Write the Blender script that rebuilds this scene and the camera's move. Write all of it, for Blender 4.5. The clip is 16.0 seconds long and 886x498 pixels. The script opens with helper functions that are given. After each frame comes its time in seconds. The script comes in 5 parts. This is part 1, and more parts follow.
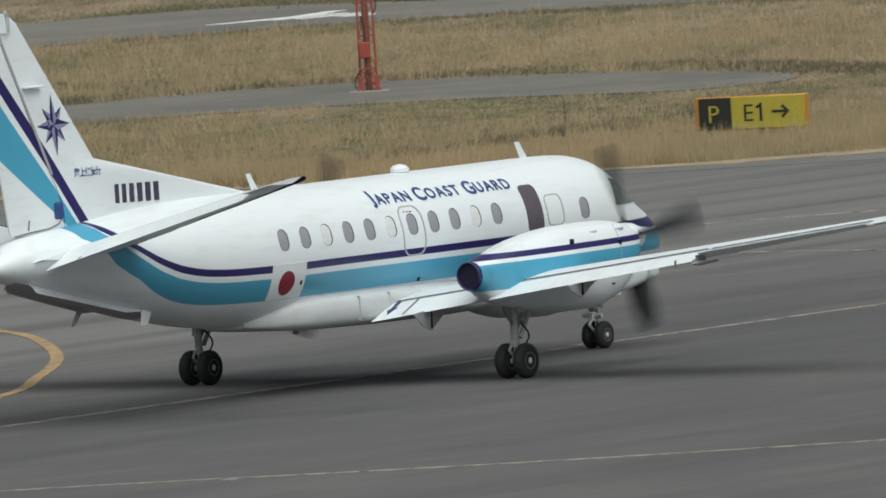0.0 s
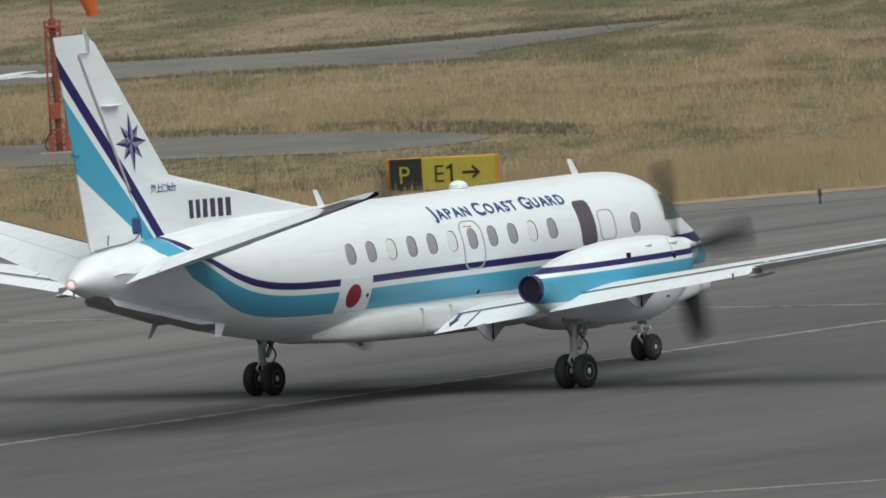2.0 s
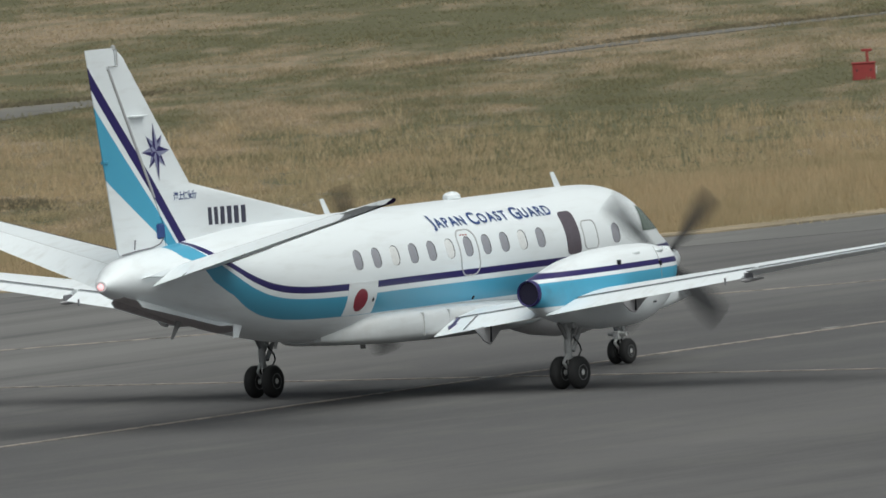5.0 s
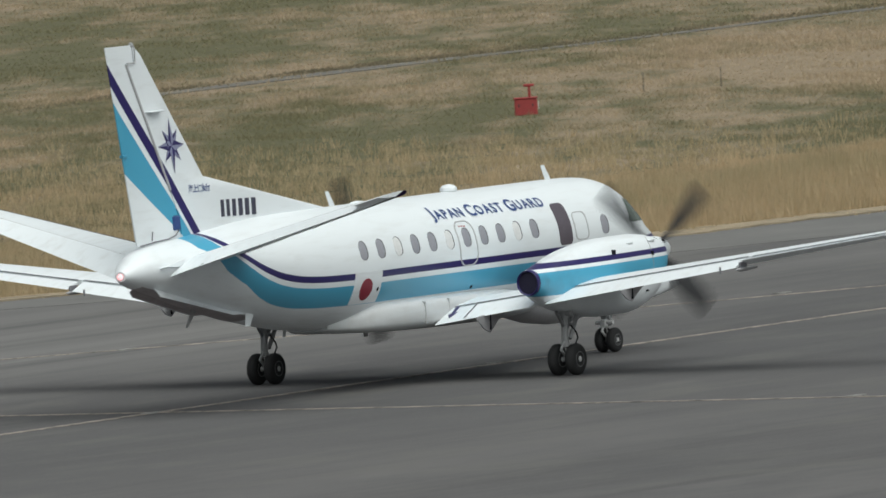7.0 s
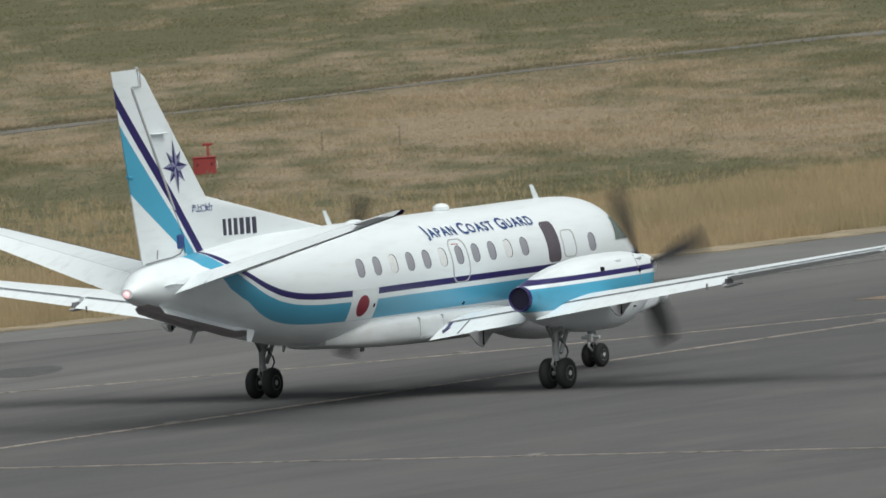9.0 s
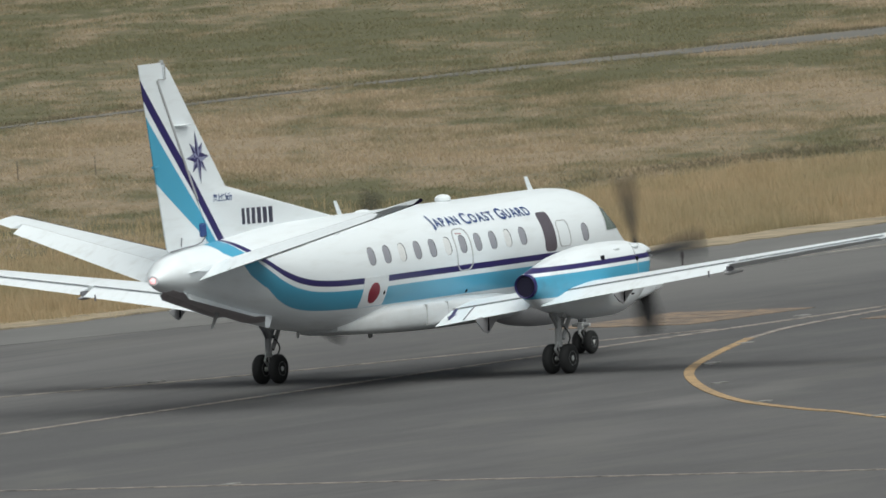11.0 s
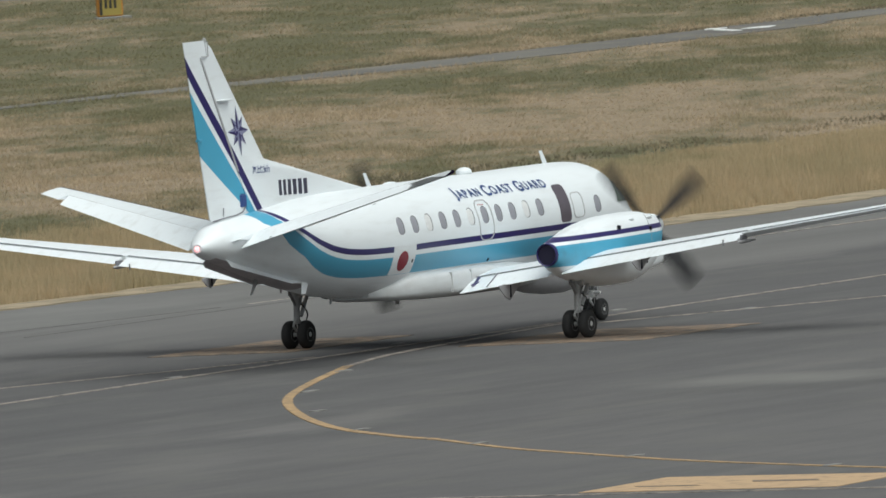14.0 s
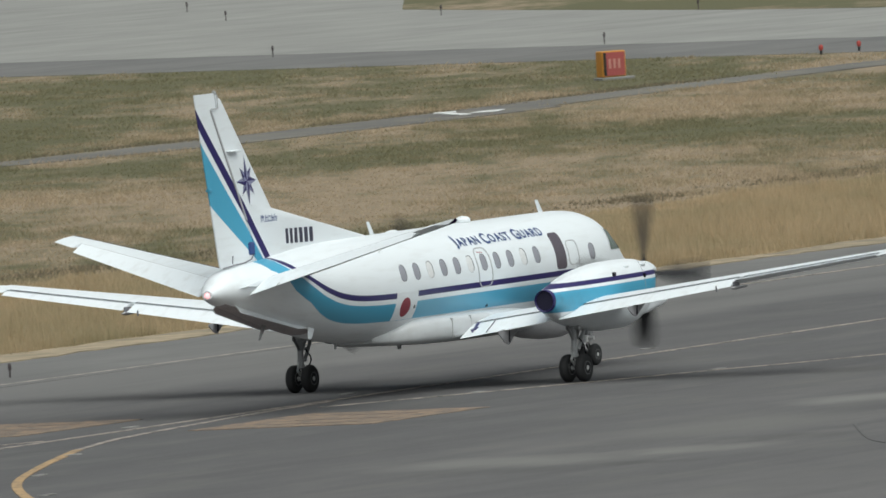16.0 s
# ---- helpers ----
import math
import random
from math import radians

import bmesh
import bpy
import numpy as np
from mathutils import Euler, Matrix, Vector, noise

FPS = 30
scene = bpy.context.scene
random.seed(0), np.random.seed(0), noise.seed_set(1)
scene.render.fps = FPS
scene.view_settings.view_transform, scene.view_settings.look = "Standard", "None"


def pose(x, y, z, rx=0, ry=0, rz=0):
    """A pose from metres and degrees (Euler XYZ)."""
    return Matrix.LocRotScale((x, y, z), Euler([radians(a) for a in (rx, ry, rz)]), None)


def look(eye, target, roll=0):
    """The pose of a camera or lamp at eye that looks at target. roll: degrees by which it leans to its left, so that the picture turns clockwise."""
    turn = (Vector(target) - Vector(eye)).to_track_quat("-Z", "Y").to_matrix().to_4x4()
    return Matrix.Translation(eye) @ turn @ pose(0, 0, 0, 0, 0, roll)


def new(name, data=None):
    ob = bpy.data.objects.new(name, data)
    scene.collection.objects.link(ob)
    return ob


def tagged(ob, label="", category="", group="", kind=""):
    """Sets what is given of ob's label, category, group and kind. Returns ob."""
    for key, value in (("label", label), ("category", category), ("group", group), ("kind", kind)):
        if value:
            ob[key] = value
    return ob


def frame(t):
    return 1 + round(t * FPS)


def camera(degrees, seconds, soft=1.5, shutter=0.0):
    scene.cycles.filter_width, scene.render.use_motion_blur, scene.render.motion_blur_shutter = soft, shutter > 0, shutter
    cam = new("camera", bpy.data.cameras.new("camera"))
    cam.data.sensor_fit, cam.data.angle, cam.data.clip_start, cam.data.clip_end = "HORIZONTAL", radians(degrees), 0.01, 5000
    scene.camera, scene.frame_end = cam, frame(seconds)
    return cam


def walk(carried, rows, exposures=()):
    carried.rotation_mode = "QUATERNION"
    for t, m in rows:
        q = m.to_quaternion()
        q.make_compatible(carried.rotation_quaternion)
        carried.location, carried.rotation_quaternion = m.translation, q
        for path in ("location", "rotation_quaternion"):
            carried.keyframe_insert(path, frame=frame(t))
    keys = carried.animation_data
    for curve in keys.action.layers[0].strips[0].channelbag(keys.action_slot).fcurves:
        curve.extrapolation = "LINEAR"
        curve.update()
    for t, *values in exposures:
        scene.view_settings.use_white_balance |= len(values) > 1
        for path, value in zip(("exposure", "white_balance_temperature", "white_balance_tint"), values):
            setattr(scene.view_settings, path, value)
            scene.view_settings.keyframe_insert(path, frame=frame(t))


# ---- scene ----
# ---- camera and its way ----
H_EYE = 16.95
VIEW = [(0, 280.902, 204.576), (0.5, 288.238, 207.948), (1, 293.239, 209.521), (1.5, 294.733, 208.368), (2, 299.019, 209.705), (2.5, 308.091, 213.590), (3, 309.420, 211.156), (3.5, 312.357, 210.426), (4, 314.219, 210.041), (4.5, 320.479, 212.582), (4.7, 321.270, 212.330), (7, 332.272, 209.187), (7.5, 336.058, 209.744), (8, 344.179, 212.565), (8.5, 347.907, 212.524), (9, 354.352, 214.026), (9.2, 359.724, 216.309), (11.3, 359.489, 207.854), (11.5, 357.927, 206.481), (12, 366.302, 209.572), (12.5, 368.824, 209.096), (13, 373.013, 209.241), (13.5, 372.612, 206.815), (14, 369.405, 203.201), (14.5, 383.544, 209.132), (15, 400.516, 216.082), (15.5, 408.602, 218.429), (16, 411.614, 218.052)]
cam = camera(2.8970, 16.0, soft=1.6, shutter=0.33)
walk(cam, [(t, look((0, 0, H_EYE), (x, y, 0), -3.606)) for t, x, y in VIEW],
     exposures=[(0, 0.015, 6370, 2.5), (4, 0.015, 6370, 2.5), (8, 0.08, 6370, 2.5), (16, 0.14, 6320, 2.5)])

# ---- world, sun, exposure ----
world = bpy.data.worlds.new("overcast_sky")
scene.world = world
world.use_nodes = True
wn = world.node_tree.nodes
sky = wn.new("ShaderNodeTexSky")
sky.sky_type = 'NISHITA'
sky.sun_disc = False
sky.sun_elevation = radians(62)
sky.sun_rotation = radians(200)
sky.air_density, sky.dust_density, sky.ozone_density = 1.0, 4.0, 1.0
wn["Background"].inputs[1].default_value = 0.068
overcast = wn.new("ShaderNodeHueSaturation")
overcast.inputs["Saturation"].default_value = 0.30
world.node_tree.links.new(sky.outputs[0], overcast.inputs["Color"])
world.node_tree.links.new(overcast.outputs[0], wn["Background"].inputs[0])
sun = new("sun", bpy.data.lights.new("sun", 'SUN'))
sun.data.energy, sun.data.angle, sun.data.color = 2.62, radians(92), (1.0, 0.98, 0.95)
sun.matrix_world = look((0, 0, 200), (62, 78, 0))


# ---- materials ----
class Nodes:
    """Small builder for one material's node tree."""

    def __init__(self, name, rough=0.6, metal=0.0, spec=0.5):
        self.m = bpy.data.materials.new(name)
        self.m.use_nodes = True
        self.t = self.m.node_tree
        self.b = self.t.nodes["Principled BSDF"]
        self.b.inputs["Roughness"].default_value = rough
        self.b.inputs["Metallic"].default_value = metal
        self.b.inputs["Specular IOR Level"].default_value = spec

    def put(self, socket, value):
        if isinstance(value, bpy.types.NodeSocket):
            self.t.links.new(value, socket)
        else:
            socket.default_value = value

    def math(self, op, a, b=0.0, c=0.0):
        n = self.t.nodes.new("ShaderNodeMath")
        n.operation = op
        for s, v in zip(n.inputs, (a, b, c)):
            self.put(s, v)
        return n.outputs[0]

    def between(self, v, lo, hi, soft=0.006):
        a = self.ramp(v, lo - soft, lo + soft)
        b = self.ramp(v, hi + soft, hi - soft)
        return self.math('MULTIPLY', a, b)

    def ramp(self, v, lo, hi, out0=0.0, out1=1.0):
        n = self.t.nodes.new("ShaderNodeMapRange")
        for s, x in zip(n.inputs[:5], (v, lo, hi, out0, out1)):
            self.put(s, x)
        return n.outputs[0]

    def mix(self, f, a, b):
        n = self.t.nodes.new("ShaderNodeMix")
        n.data_type = 'RGBA'
        self.put(n.inputs[0], f)
        for s, v in ((n.inputs[6], a), (n.inputs[7], b)):
            self.put(s, v if isinstance(v, bpy.types.NodeSocket) else (*v, 1.0))
        return n.outputs[2]

    def place(self, kind="Object"):
        return self.t.nodes.new("ShaderNodeTexCoord").outputs[kind]

    def split(self, v):
        n = self.t.nodes.new("ShaderNodeSeparateXYZ")
        self.put(n.inputs[0], v)
        return n.outputs

    def stretch(self, v, s, turn=0.0):
        n = self.t.nodes.new("ShaderNodeMapping")
        self.put(n.inputs[0], v)
        n.inputs["Scale"].default_value = s
        n.inputs["Rotation"].default_value = (0, 0, radians(turn))
        return n.outputs[0]

    def noise(self, v, scale, detail=4.0, rough=0.6):
        n = self.t.nodes.new("ShaderNodeTexNoise")
        self.put(n.inputs["Vector"], v)
        n.inputs["Scale"].default_value = scale
        n.inputs["Detail"].default_value = detail
        n.inputs["Roughness"].default_value = rough
        return n.outputs[0]

    def color(self, v):
        self.put(self.b.inputs["Base Color"], v if isinstance(v, bpy.types.NodeSocket) else (*v, 1.0))
        return self

    def rough(self, v):
        self.put(self.b.inputs["Roughness"], v)
        return self

    def bump(self, height, strength=0.3, dist=0.02):
        n = self.t.nodes.new("ShaderNodeBump")
        n.inputs["Strength"].default_value = strength
        n.inputs["Distance"].default_value = dist
        self.put(n.inputs["Height"], height)
        self.put(self.b.inputs["Normal"], n.outputs[0])
        return self


def simple(name, col, rough=0.6, metal=0.0, var=0.12, scale=3.0, bump=0.0, spec=0.5):
    """A plain material with grain and stains at two scales."""
    k = Nodes(name, rough, metal, spec)
    p = k.place()
    n = k.math('MULTIPLY', k.noise(p, scale, 5), k.noise(p, scale * 9, 3))
    lo = tuple(c * (1 - var) for c in col)
    hi = tuple(min(1, c * (1 + var)) for c in col)
    k.color(k.mix(k.ramp(n, 0.1, 0.45), lo, hi))
    k.rough(k.ramp(n, 0.1, 0.5, rough * 0.88, min(1, rough * 1.12)))
    if bump:
        k.bump(k.noise(p, scale * 9, 3), bump)
    return k.m


WHITE, NAVY, CYAN = (0.765, 0.80, 0.825), (0.021, 0.014, 0.105), (0.076, 0.340, 0.51)


def dirt(k, p, base, amount=0.25):
    """Streaks along the airflow and blotches over white paint."""
    s = k.noise(k.stretch(p, (0.5, 3, 3)), 2.0, 5)
    f = k.math('MULTIPLY', k.ramp(s, 0.5, 0.75), amount)
    return k.mix(f, base, (0.42, 0.40, 0.37))


def fuselage_paint():
    k = Nodes("fuselage_paint", 0.32)
    p = k.place()
    x, y, z = k.split(p)
    c = k.t.nodes.new("ShaderNodeFloatCurve")
    curve = c.mapping.curves[0]
    pts = [(-10.3, 3.99), (-8.5, 3.95), (-7.73, 3.31), (-7.08, 2.84), (-6.5, 2.56), (-6.0, 2.42), (-5.4, 2.335), (-3.86, 2.275), (-2, 2.27), (9.2, 2.27)]
    while len(curve.points) < len(pts):
        curve.points.new(0.5, 0.5)
    for q, (a, b) in zip(curve.points, pts):
        q.location = ((a + 10.3) / 19.5, b / 4)
    c.mapping.update()
    k.put(c.inputs["Value"], k.ramp(x, -10.3, 9.2))
    d = k.math('SUBTRACT', z, k.math('MULTIPLY', c.outputs[0], 4.0))
    col = dirt(k, p, WHITE, 0.18)
    # blotchy stains weighted to the belly, painting in its underside shade
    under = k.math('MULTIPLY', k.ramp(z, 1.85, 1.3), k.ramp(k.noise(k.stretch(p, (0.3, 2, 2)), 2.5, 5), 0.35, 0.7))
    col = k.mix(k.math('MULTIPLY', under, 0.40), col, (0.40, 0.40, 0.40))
    # the light blue band widens where it climbs to the fin
    low = k.ramp(x, -7.2, -8.1, -0.60, -0.82)
    band = k.math('MULTIPLY', k.ramp(k.math('SUBTRACT', d, low), -0.006, 0.006), k.ramp(d, -0.219, -0.231))
    start = k.math('ADD', k.math('MULTIPLY_ADD', z, 0.37, 8.40 - 0.37 * 3.27), x)
    col = k.mix(k.math('MULTIPLY', band, k.ramp(start, -0.006, 0.006)), col, CYAN)
    edge = k.math('ADD', k.ramp(x, -7.2, -7.8, -0.125, -0.185), k.ramp(x, 7.2, 7.9, 0.0, -0.07))
    col = k.mix(k.math('MULTIPLY', k.ramp(k.math('SUBTRACT', d, edge), -0.006, 0.006), k.ramp(d, 0.006, -0.006)), col, NAVY)
    k.color(col)
    return k.m


def fin_paint():
    k = Nodes("fin_paint", 0.35)
    p = k.place()
    x, y, z = k.split(p)
    e = k.math('ADD', k.math('MULTIPLY_ADD', x, 0.784, 3.871), k.math('MULTIPLY', z, 0.6205))
    e3 = k.math('ADD', k.math('MULTIPLY_ADD', x, 0.769, 3.95), k.math('MULTIPLY', z, 0.639))
    e2 = k.math('ADD', k.math('MULTIPLY_ADD', x, 0.613, 2.402), k.math('MULTIPLY', z, 0.79))
    col = dirt(k, p, WHITE, 0.2)
    col = k.mix(k.math('MULTIPLY', k.ramp(e3, 0.0, -0.010), k.ramp(e2, -0.006, 0.006)), col, CYAN)
    col = k.mix(k.between(e, -0.195, 0.006), col, NAVY)
    k.color(col)
    return k.m


def nacelle_paint():
    k = Nodes("nacelle_paint", 0.33)
    p = k.place()
    x, y, z = k.split(p)
    zz = k.math('MULTIPLY_ADD', x, -0.010, z)
    col = dirt(k, p, WHITE, 0.2)
    col = k.mix(k.between(zz, 1.58, 2.03), col, CYAN)
    col = k.mix(k.between(zz, 2.10, 2.20), col, NAVY)
    soot = k.math('MULTIPLY', k.ramp(x, 0.6, -1.0), k.ramp(k.noise(p, 4.0), 0.4, 0.75))
    col = k.mix(k.math('MULTIPLY', soot, 0.25), col, (0.1, 0.1, 0.12))
    k.color(col)
    return k.m


def white_paint():
    k = Nodes("white_paint", 0.36)
    p = k.place()
    k.color(dirt(k, p, WHITE, 0.28))
    return k.m


def belly_paint():
    """White paint greyed to carry the belly's shade, with oily streaks along the airflow."""
    k = Nodes("belly_paint", 0.45)
    p = k.place()
    n = k.noise(k.stretch(p, (0.35, 2.5, 2.5)), 2.2, 5)
    col = k.mix(k.math('MULTIPLY', k.ramp(n, 0.38, 0.76), 0.55), (0.60, 0.62, 0.635), (0.43, 0.425, 0.42))
    grime = k.noise(k.stretch(p, (2.5, 2.5, 0.5)), 2.0, 4)
    k.color(k.mix(k.math('MULTIPLY', k.ramp(grime, 0.5, 0.75), 0.14), col, (0.36, 0.34, 0.32)))
    return k.m


def asphalt():
    k = Nodes("asphalt", 0.85, spec=0.35)
    p = k.place()
    fine = k.noise(p, 9.0, 4, 0.7)
    mottle = k.noise(k.stretch(p, (0.22, 0.5, 1), -8), 1.0, 5, 0.62)
    blot = k.noise(k.stretch(p, (0.05, 0.13, 1)), 1.0, 6, 0.65)
    streak = k.noise(k.stretch(p, (0.010, 0.45, 1)), 1.0, 6, 0.7)
    cross = k.noise(k.stretch(p, (0.35, 0.02, 1), 12), 1.0, 4, 0.6)
    wear = k.noise(k.stretch(p, (0.03, 0.10, 1)), 2.3, 5, 0.6)
    col = k.mix(k.ramp(blot, 0.3, 0.7), (0.081, 0.078, 0.080), (0.126, 0.120, 0.119))
    col = k.mix(k.math('MULTIPLY', k.ramp(streak, 0.47, 0.70), 0.65), col, (0.061, 0.058, 0.060))
    col = k.mix(k.math('MULTIPLY', k.ramp(cross, 0.55, 0.75), 0.25), col, (0.066, 0.065, 0.066))
    col = k.mix(k.math('MULTIPLY', k.ramp(wear, 0.58, 0.74), 0.55), col, (0.180, 0.170, 0.165))
    # rubber-darkened lane along the centreline, partly the aircraft's soft shadow painted in
    lane = k.ramp(k.math('ABSOLUTE', k.math('SUBTRACT', k.split(p)[1], 178.0)), 14.0, 4.0)
    east = k.ramp(k.split(p)[0], 322.0, 348.0)
    margin = k.math('MULTIPLY', east, k.ramp(k.math('ADD', k.split(p)[1], k.math('MULTIPLY', k.math('SUBTRACT', blot, 0.5), 3.0)), 187.5, 189.3))
    lane = k.math('MULTIPLY', k.math('SUBTRACT', 1.0, margin), k.math('MULTIPLY', lane, k.ramp(east, 0.0, 1.0, 0.55, 0.30)))
    col = k.mix(k.math('MULTIPLY', lane, k.ramp(blot, 0.25, 0.6)), col, (0.062, 0.061, 0.064))
    col = k.mix(k.math('MULTIPLY', k.ramp(mottle, 0.50, 0.72), 0.50), col, (0.140, 0.135, 0.122))
    col = k.mix(k.math('MULTIPLY', k.ramp(mottle, 0.46, 0.30), 0.35), col, (0.068, 0.066, 0.066))
    col = k.mix(k.math('MULTIPLY', k.ramp(fine, 0.4, 0.7), 0.22), col, (0.15, 0.146, 0.14))
    # pale worn outer part of the bend
    x, y, z = k.split(p)
    outer = k.math('MULTIPLY', k.ramp(k.math('ADD', y, k.math('MULTIPLY', blot, 9.0)), 190.0, 199.0), k.ramp(x, 318.0, 302.0, 0.40, 1.0))
    col = k.mix(k.math('MULTIPLY', k.math('MULTIPLY', outer, k.ramp(streak, 0.68, 0.42)), 0.75), col, (0.178, 0.173, 0.168))
    # paler margin outside the eastern lane
    col = k.mix(k.math('MULTIPLY', margin, k.ramp(streak, 0.75, 0.35, 0.30, 0.62)), col, (0.158, 0.153, 0.147))
    # soft pale spills and dark smudges beside the turning line
    for cx, cy, rx, ry, amount, tint in ((307.6, 161.6, 2.2, 3.4, 0.55, (0.190, 0.186, 0.172)), (309.8, 158.9, 1.5, 1.8, 0.5, (0.200, 0.195, 0.178)),
                                         (318.0, 161.9, 4.2, 2.4, 0.42, (0.178, 0.174, 0.158)), (327.0, 163.4, 2.4, 1.5, 0.55, (0.215, 0.210, 0.195)),
                                         (305.6, 158.0, 0.9, 1.3, 0.55, (0.064, 0.062, 0.060)), (304.3, 160.6, 1.6, 3.0, 0.30, (0.068, 0.066, 0.064)),
                                         (313.2, 158.4, 1.3, 1.9, 0.35, (0.072, 0.070, 0.066))):
        ex = k.math('MULTIPLY', k.math('SUBTRACT', x, cx), 1.0 / rx)
        ey = k.math('MULTIPLY', k.math('SUBTRACT', y, cy), 1.0 / ry)
        far = k.math('SQRT', k.math('ADD', k.math('MULTIPLY', ex, ex), k.math('MULTIPLY', ey, ey)))
        far = k.math('ADD', far, k.math('MULTIPLY', k.math('SUBTRACT', mottle, 0.5), 2.4))
        col = k.mix(k.ramp(far, 1.15, 0.35, 0.0, amount), col, tint)
    k.color(col)
    k.bump(fine, 0.25, 0.01)
    return k.m


def worn_line(name, col, keep=0.55, under=(0.075, 0.072, 0.068)):
    k = Nodes(name, 0.7)
    p = k.place()
    n = k.noise(p, 2.2, 6, 0.75)
    k.color(k.mix(k.ramp(n, keep - 0.12, keep + 0.12), col, under))
    return k.m


TURF_OLIVE, TURF_TAN = (0.116, 0.111, 0.066), (0.254, 0.201, 0.142)


def turf_colour(k, p, gain=1.0):
    """Ragged olive, tan and pale straw patches over the airfield, drier beyond the near service road."""
    x, y, z = k.split(p)
    # patches drawn out along the mowing direction
    along = k.math('ADD', k.math('MULTIPLY', x, 0.875), k.math('MULTIPLY', y, 0.485))
    across = k.math('SUBTRACT', k.math('MULTIPLY', y, 0.875), k.math('MULTIPLY', x, 0.485))
    lie = k.t.nodes.new("ShaderNodeCombineXYZ")
    k.put(lie.inputs[0], k.math('MULTIPLY', along, 0.30))
    k.put(lie.inputs[1], across)
    wide = k.noise(lie.outputs[0], 0.085, 6, 0.66)
    mid = k.noise(lie.outputs[0], 0.50, 5, 0.66)
    fine = k.noise(lie.outputs[0], 2.4, 3, 0.6)
    west = k.ramp(x, 440.0, 400.0)
    beyond = k.ramp(y, 276.0, 286.0)
    dry = k.math('ADD', k.math('MULTIPLY', west, beyond), k.math('MULTIPLY', k.math('SUBTRACT', 1.0, west), k.math('SUBTRACT', 0.72, beyond)))
    level = k.math('ADD', k.math('MULTIPLY', dry, 0.07), k.math('ADD', k.math('MULTIPLY', wide, 0.62), k.math('MULTIPLY', mid, 0.38)))
    # greener belt across the middle of the eastern field
    reach = k.math('ADD', k.math('MULTIPLY', x, 0.885), k.math('MULTIPLY', y, 0.465))
    belt = k.math('MULTIPLY', k.ramp(k.math('ABSOLUTE', k.math('SUBTRACT', reach, 550.0)), 19.0, 8.0), k.ramp(y, 288.0, 266.0))
    level = k.math('SUBTRACT', level, k.math('MULTIPLY', belt, 0.075))
    col = k.mix(k.ramp(level, 0.465, 0.575), tuple(v * gain for v in TURF_OLIVE), tuple(v * gain for v in TURF_TAN))
    col = k.mix(k.math('MULTIPLY', k.ramp(fine, 0.52, 0.74), 0.30), col, tuple(v * gain for v in (0.100, 0.092, 0.060)))
    pale = k.math('MULTIPLY', k.ramp(fine, 0.46, 0.30), k.ramp(level, 0.48, 0.60))
    col = k.mix(k.math('MULTIPLY', pale, 0.55), col, tuple(v * gain for v in (0.330, 0.272, 0.200)))
    return col


def soil():
    k = Nodes("dry_turf", 0.95, spec=0.1)
    p = k.place()
    col = turf_colour(k, p)
    k.color(col)
    k.bump(k.noise(p, 2.0, 4), 0.4, 0.05)
    return k.m


def grass(name, pale, dark, share, thin, gain=1.0):
    """Blades: each a little different, with the turf's own patches mixed in by share."""
    k = Nodes(name, 0.9, spec=0.1)
    p = k.place()
    g = k.t.nodes.new("ShaderNodeNewGeometry")
    col = k.mix(g.outputs["Random Per Island"], dark, pale)
    if share:
        col = k.mix(share, col, turf_colour(k, p, gain))
    else:
        q = k.stretch(p, (1, 1, 0))
        n = k.noise(q, 0.10, 5, 0.66)
        col = k.mix(k.math('MULTIPLY', k.ramp(n, 0.44, 0.66), 0.75), col, tuple(v * f for v, f in zip(dark, (0.80, 0.90, 0.88))))
        clump = k.noise(q, 0.75, 4, 0.62)
        col = k.mix(k.math('MULTIPLY', k.ramp(clump, 0.50, 0.72), 0.55), col, tuple(v * f for v, f in zip(dark, (0.62, 0.66, 0.62))))
        col = k.mix(k.math('MULTIPLY', k.ramp(clump, 0.44, 0.28), 0.50), col, tuple(min(1, v * f) for v, f in zip(pale, (1.16, 1.17, 1.22))))
    k.color(col)
    through_light = k.t.nodes.new("ShaderNodeBsdfTranslucent")
    k.put(through_light.inputs["Color"], col)
    both = k.t.nodes.new("ShaderNodeMixShader")
    both.inputs[0].default_value = thin
    k.put(both.inputs[1], k.b.outputs[0])
    k.put(both.inputs[2], through_light.outputs[0])
    k.put(k.t.nodes["Material Output"].inputs["Surface"], both.outputs[0])
    return k.m


def track():
    """Old grey paving, broken up by dust and creeping turf."""
    k = Nodes("old_grey_track", 0.92, spec=0.2)
    p = k.place()
    n = k.noise(p, 0.35, 6, 0.66)
    col = k.mix(k.ramp(k.noise(p, 0.10, 5, 0.6), 0.36, 0.66), (0.128, 0.122, 0.115), (0.186, 0.176, 0.158))
    col = k.mix(k.math('MULTIPLY', k.ramp(n, 0.52, 0.66), 0.75), col, (0.215, 0.190, 0.145))
    col = k.mix(k.math('MULTIPLY', k.ramp(n, 0.42, 0.34), 0.55), col, (0.085, 0.080, 0.074))
    k.color(col)
    k.bump(k.noise(p, 3.0, 3), 0.3, 0.02)
    return k.m


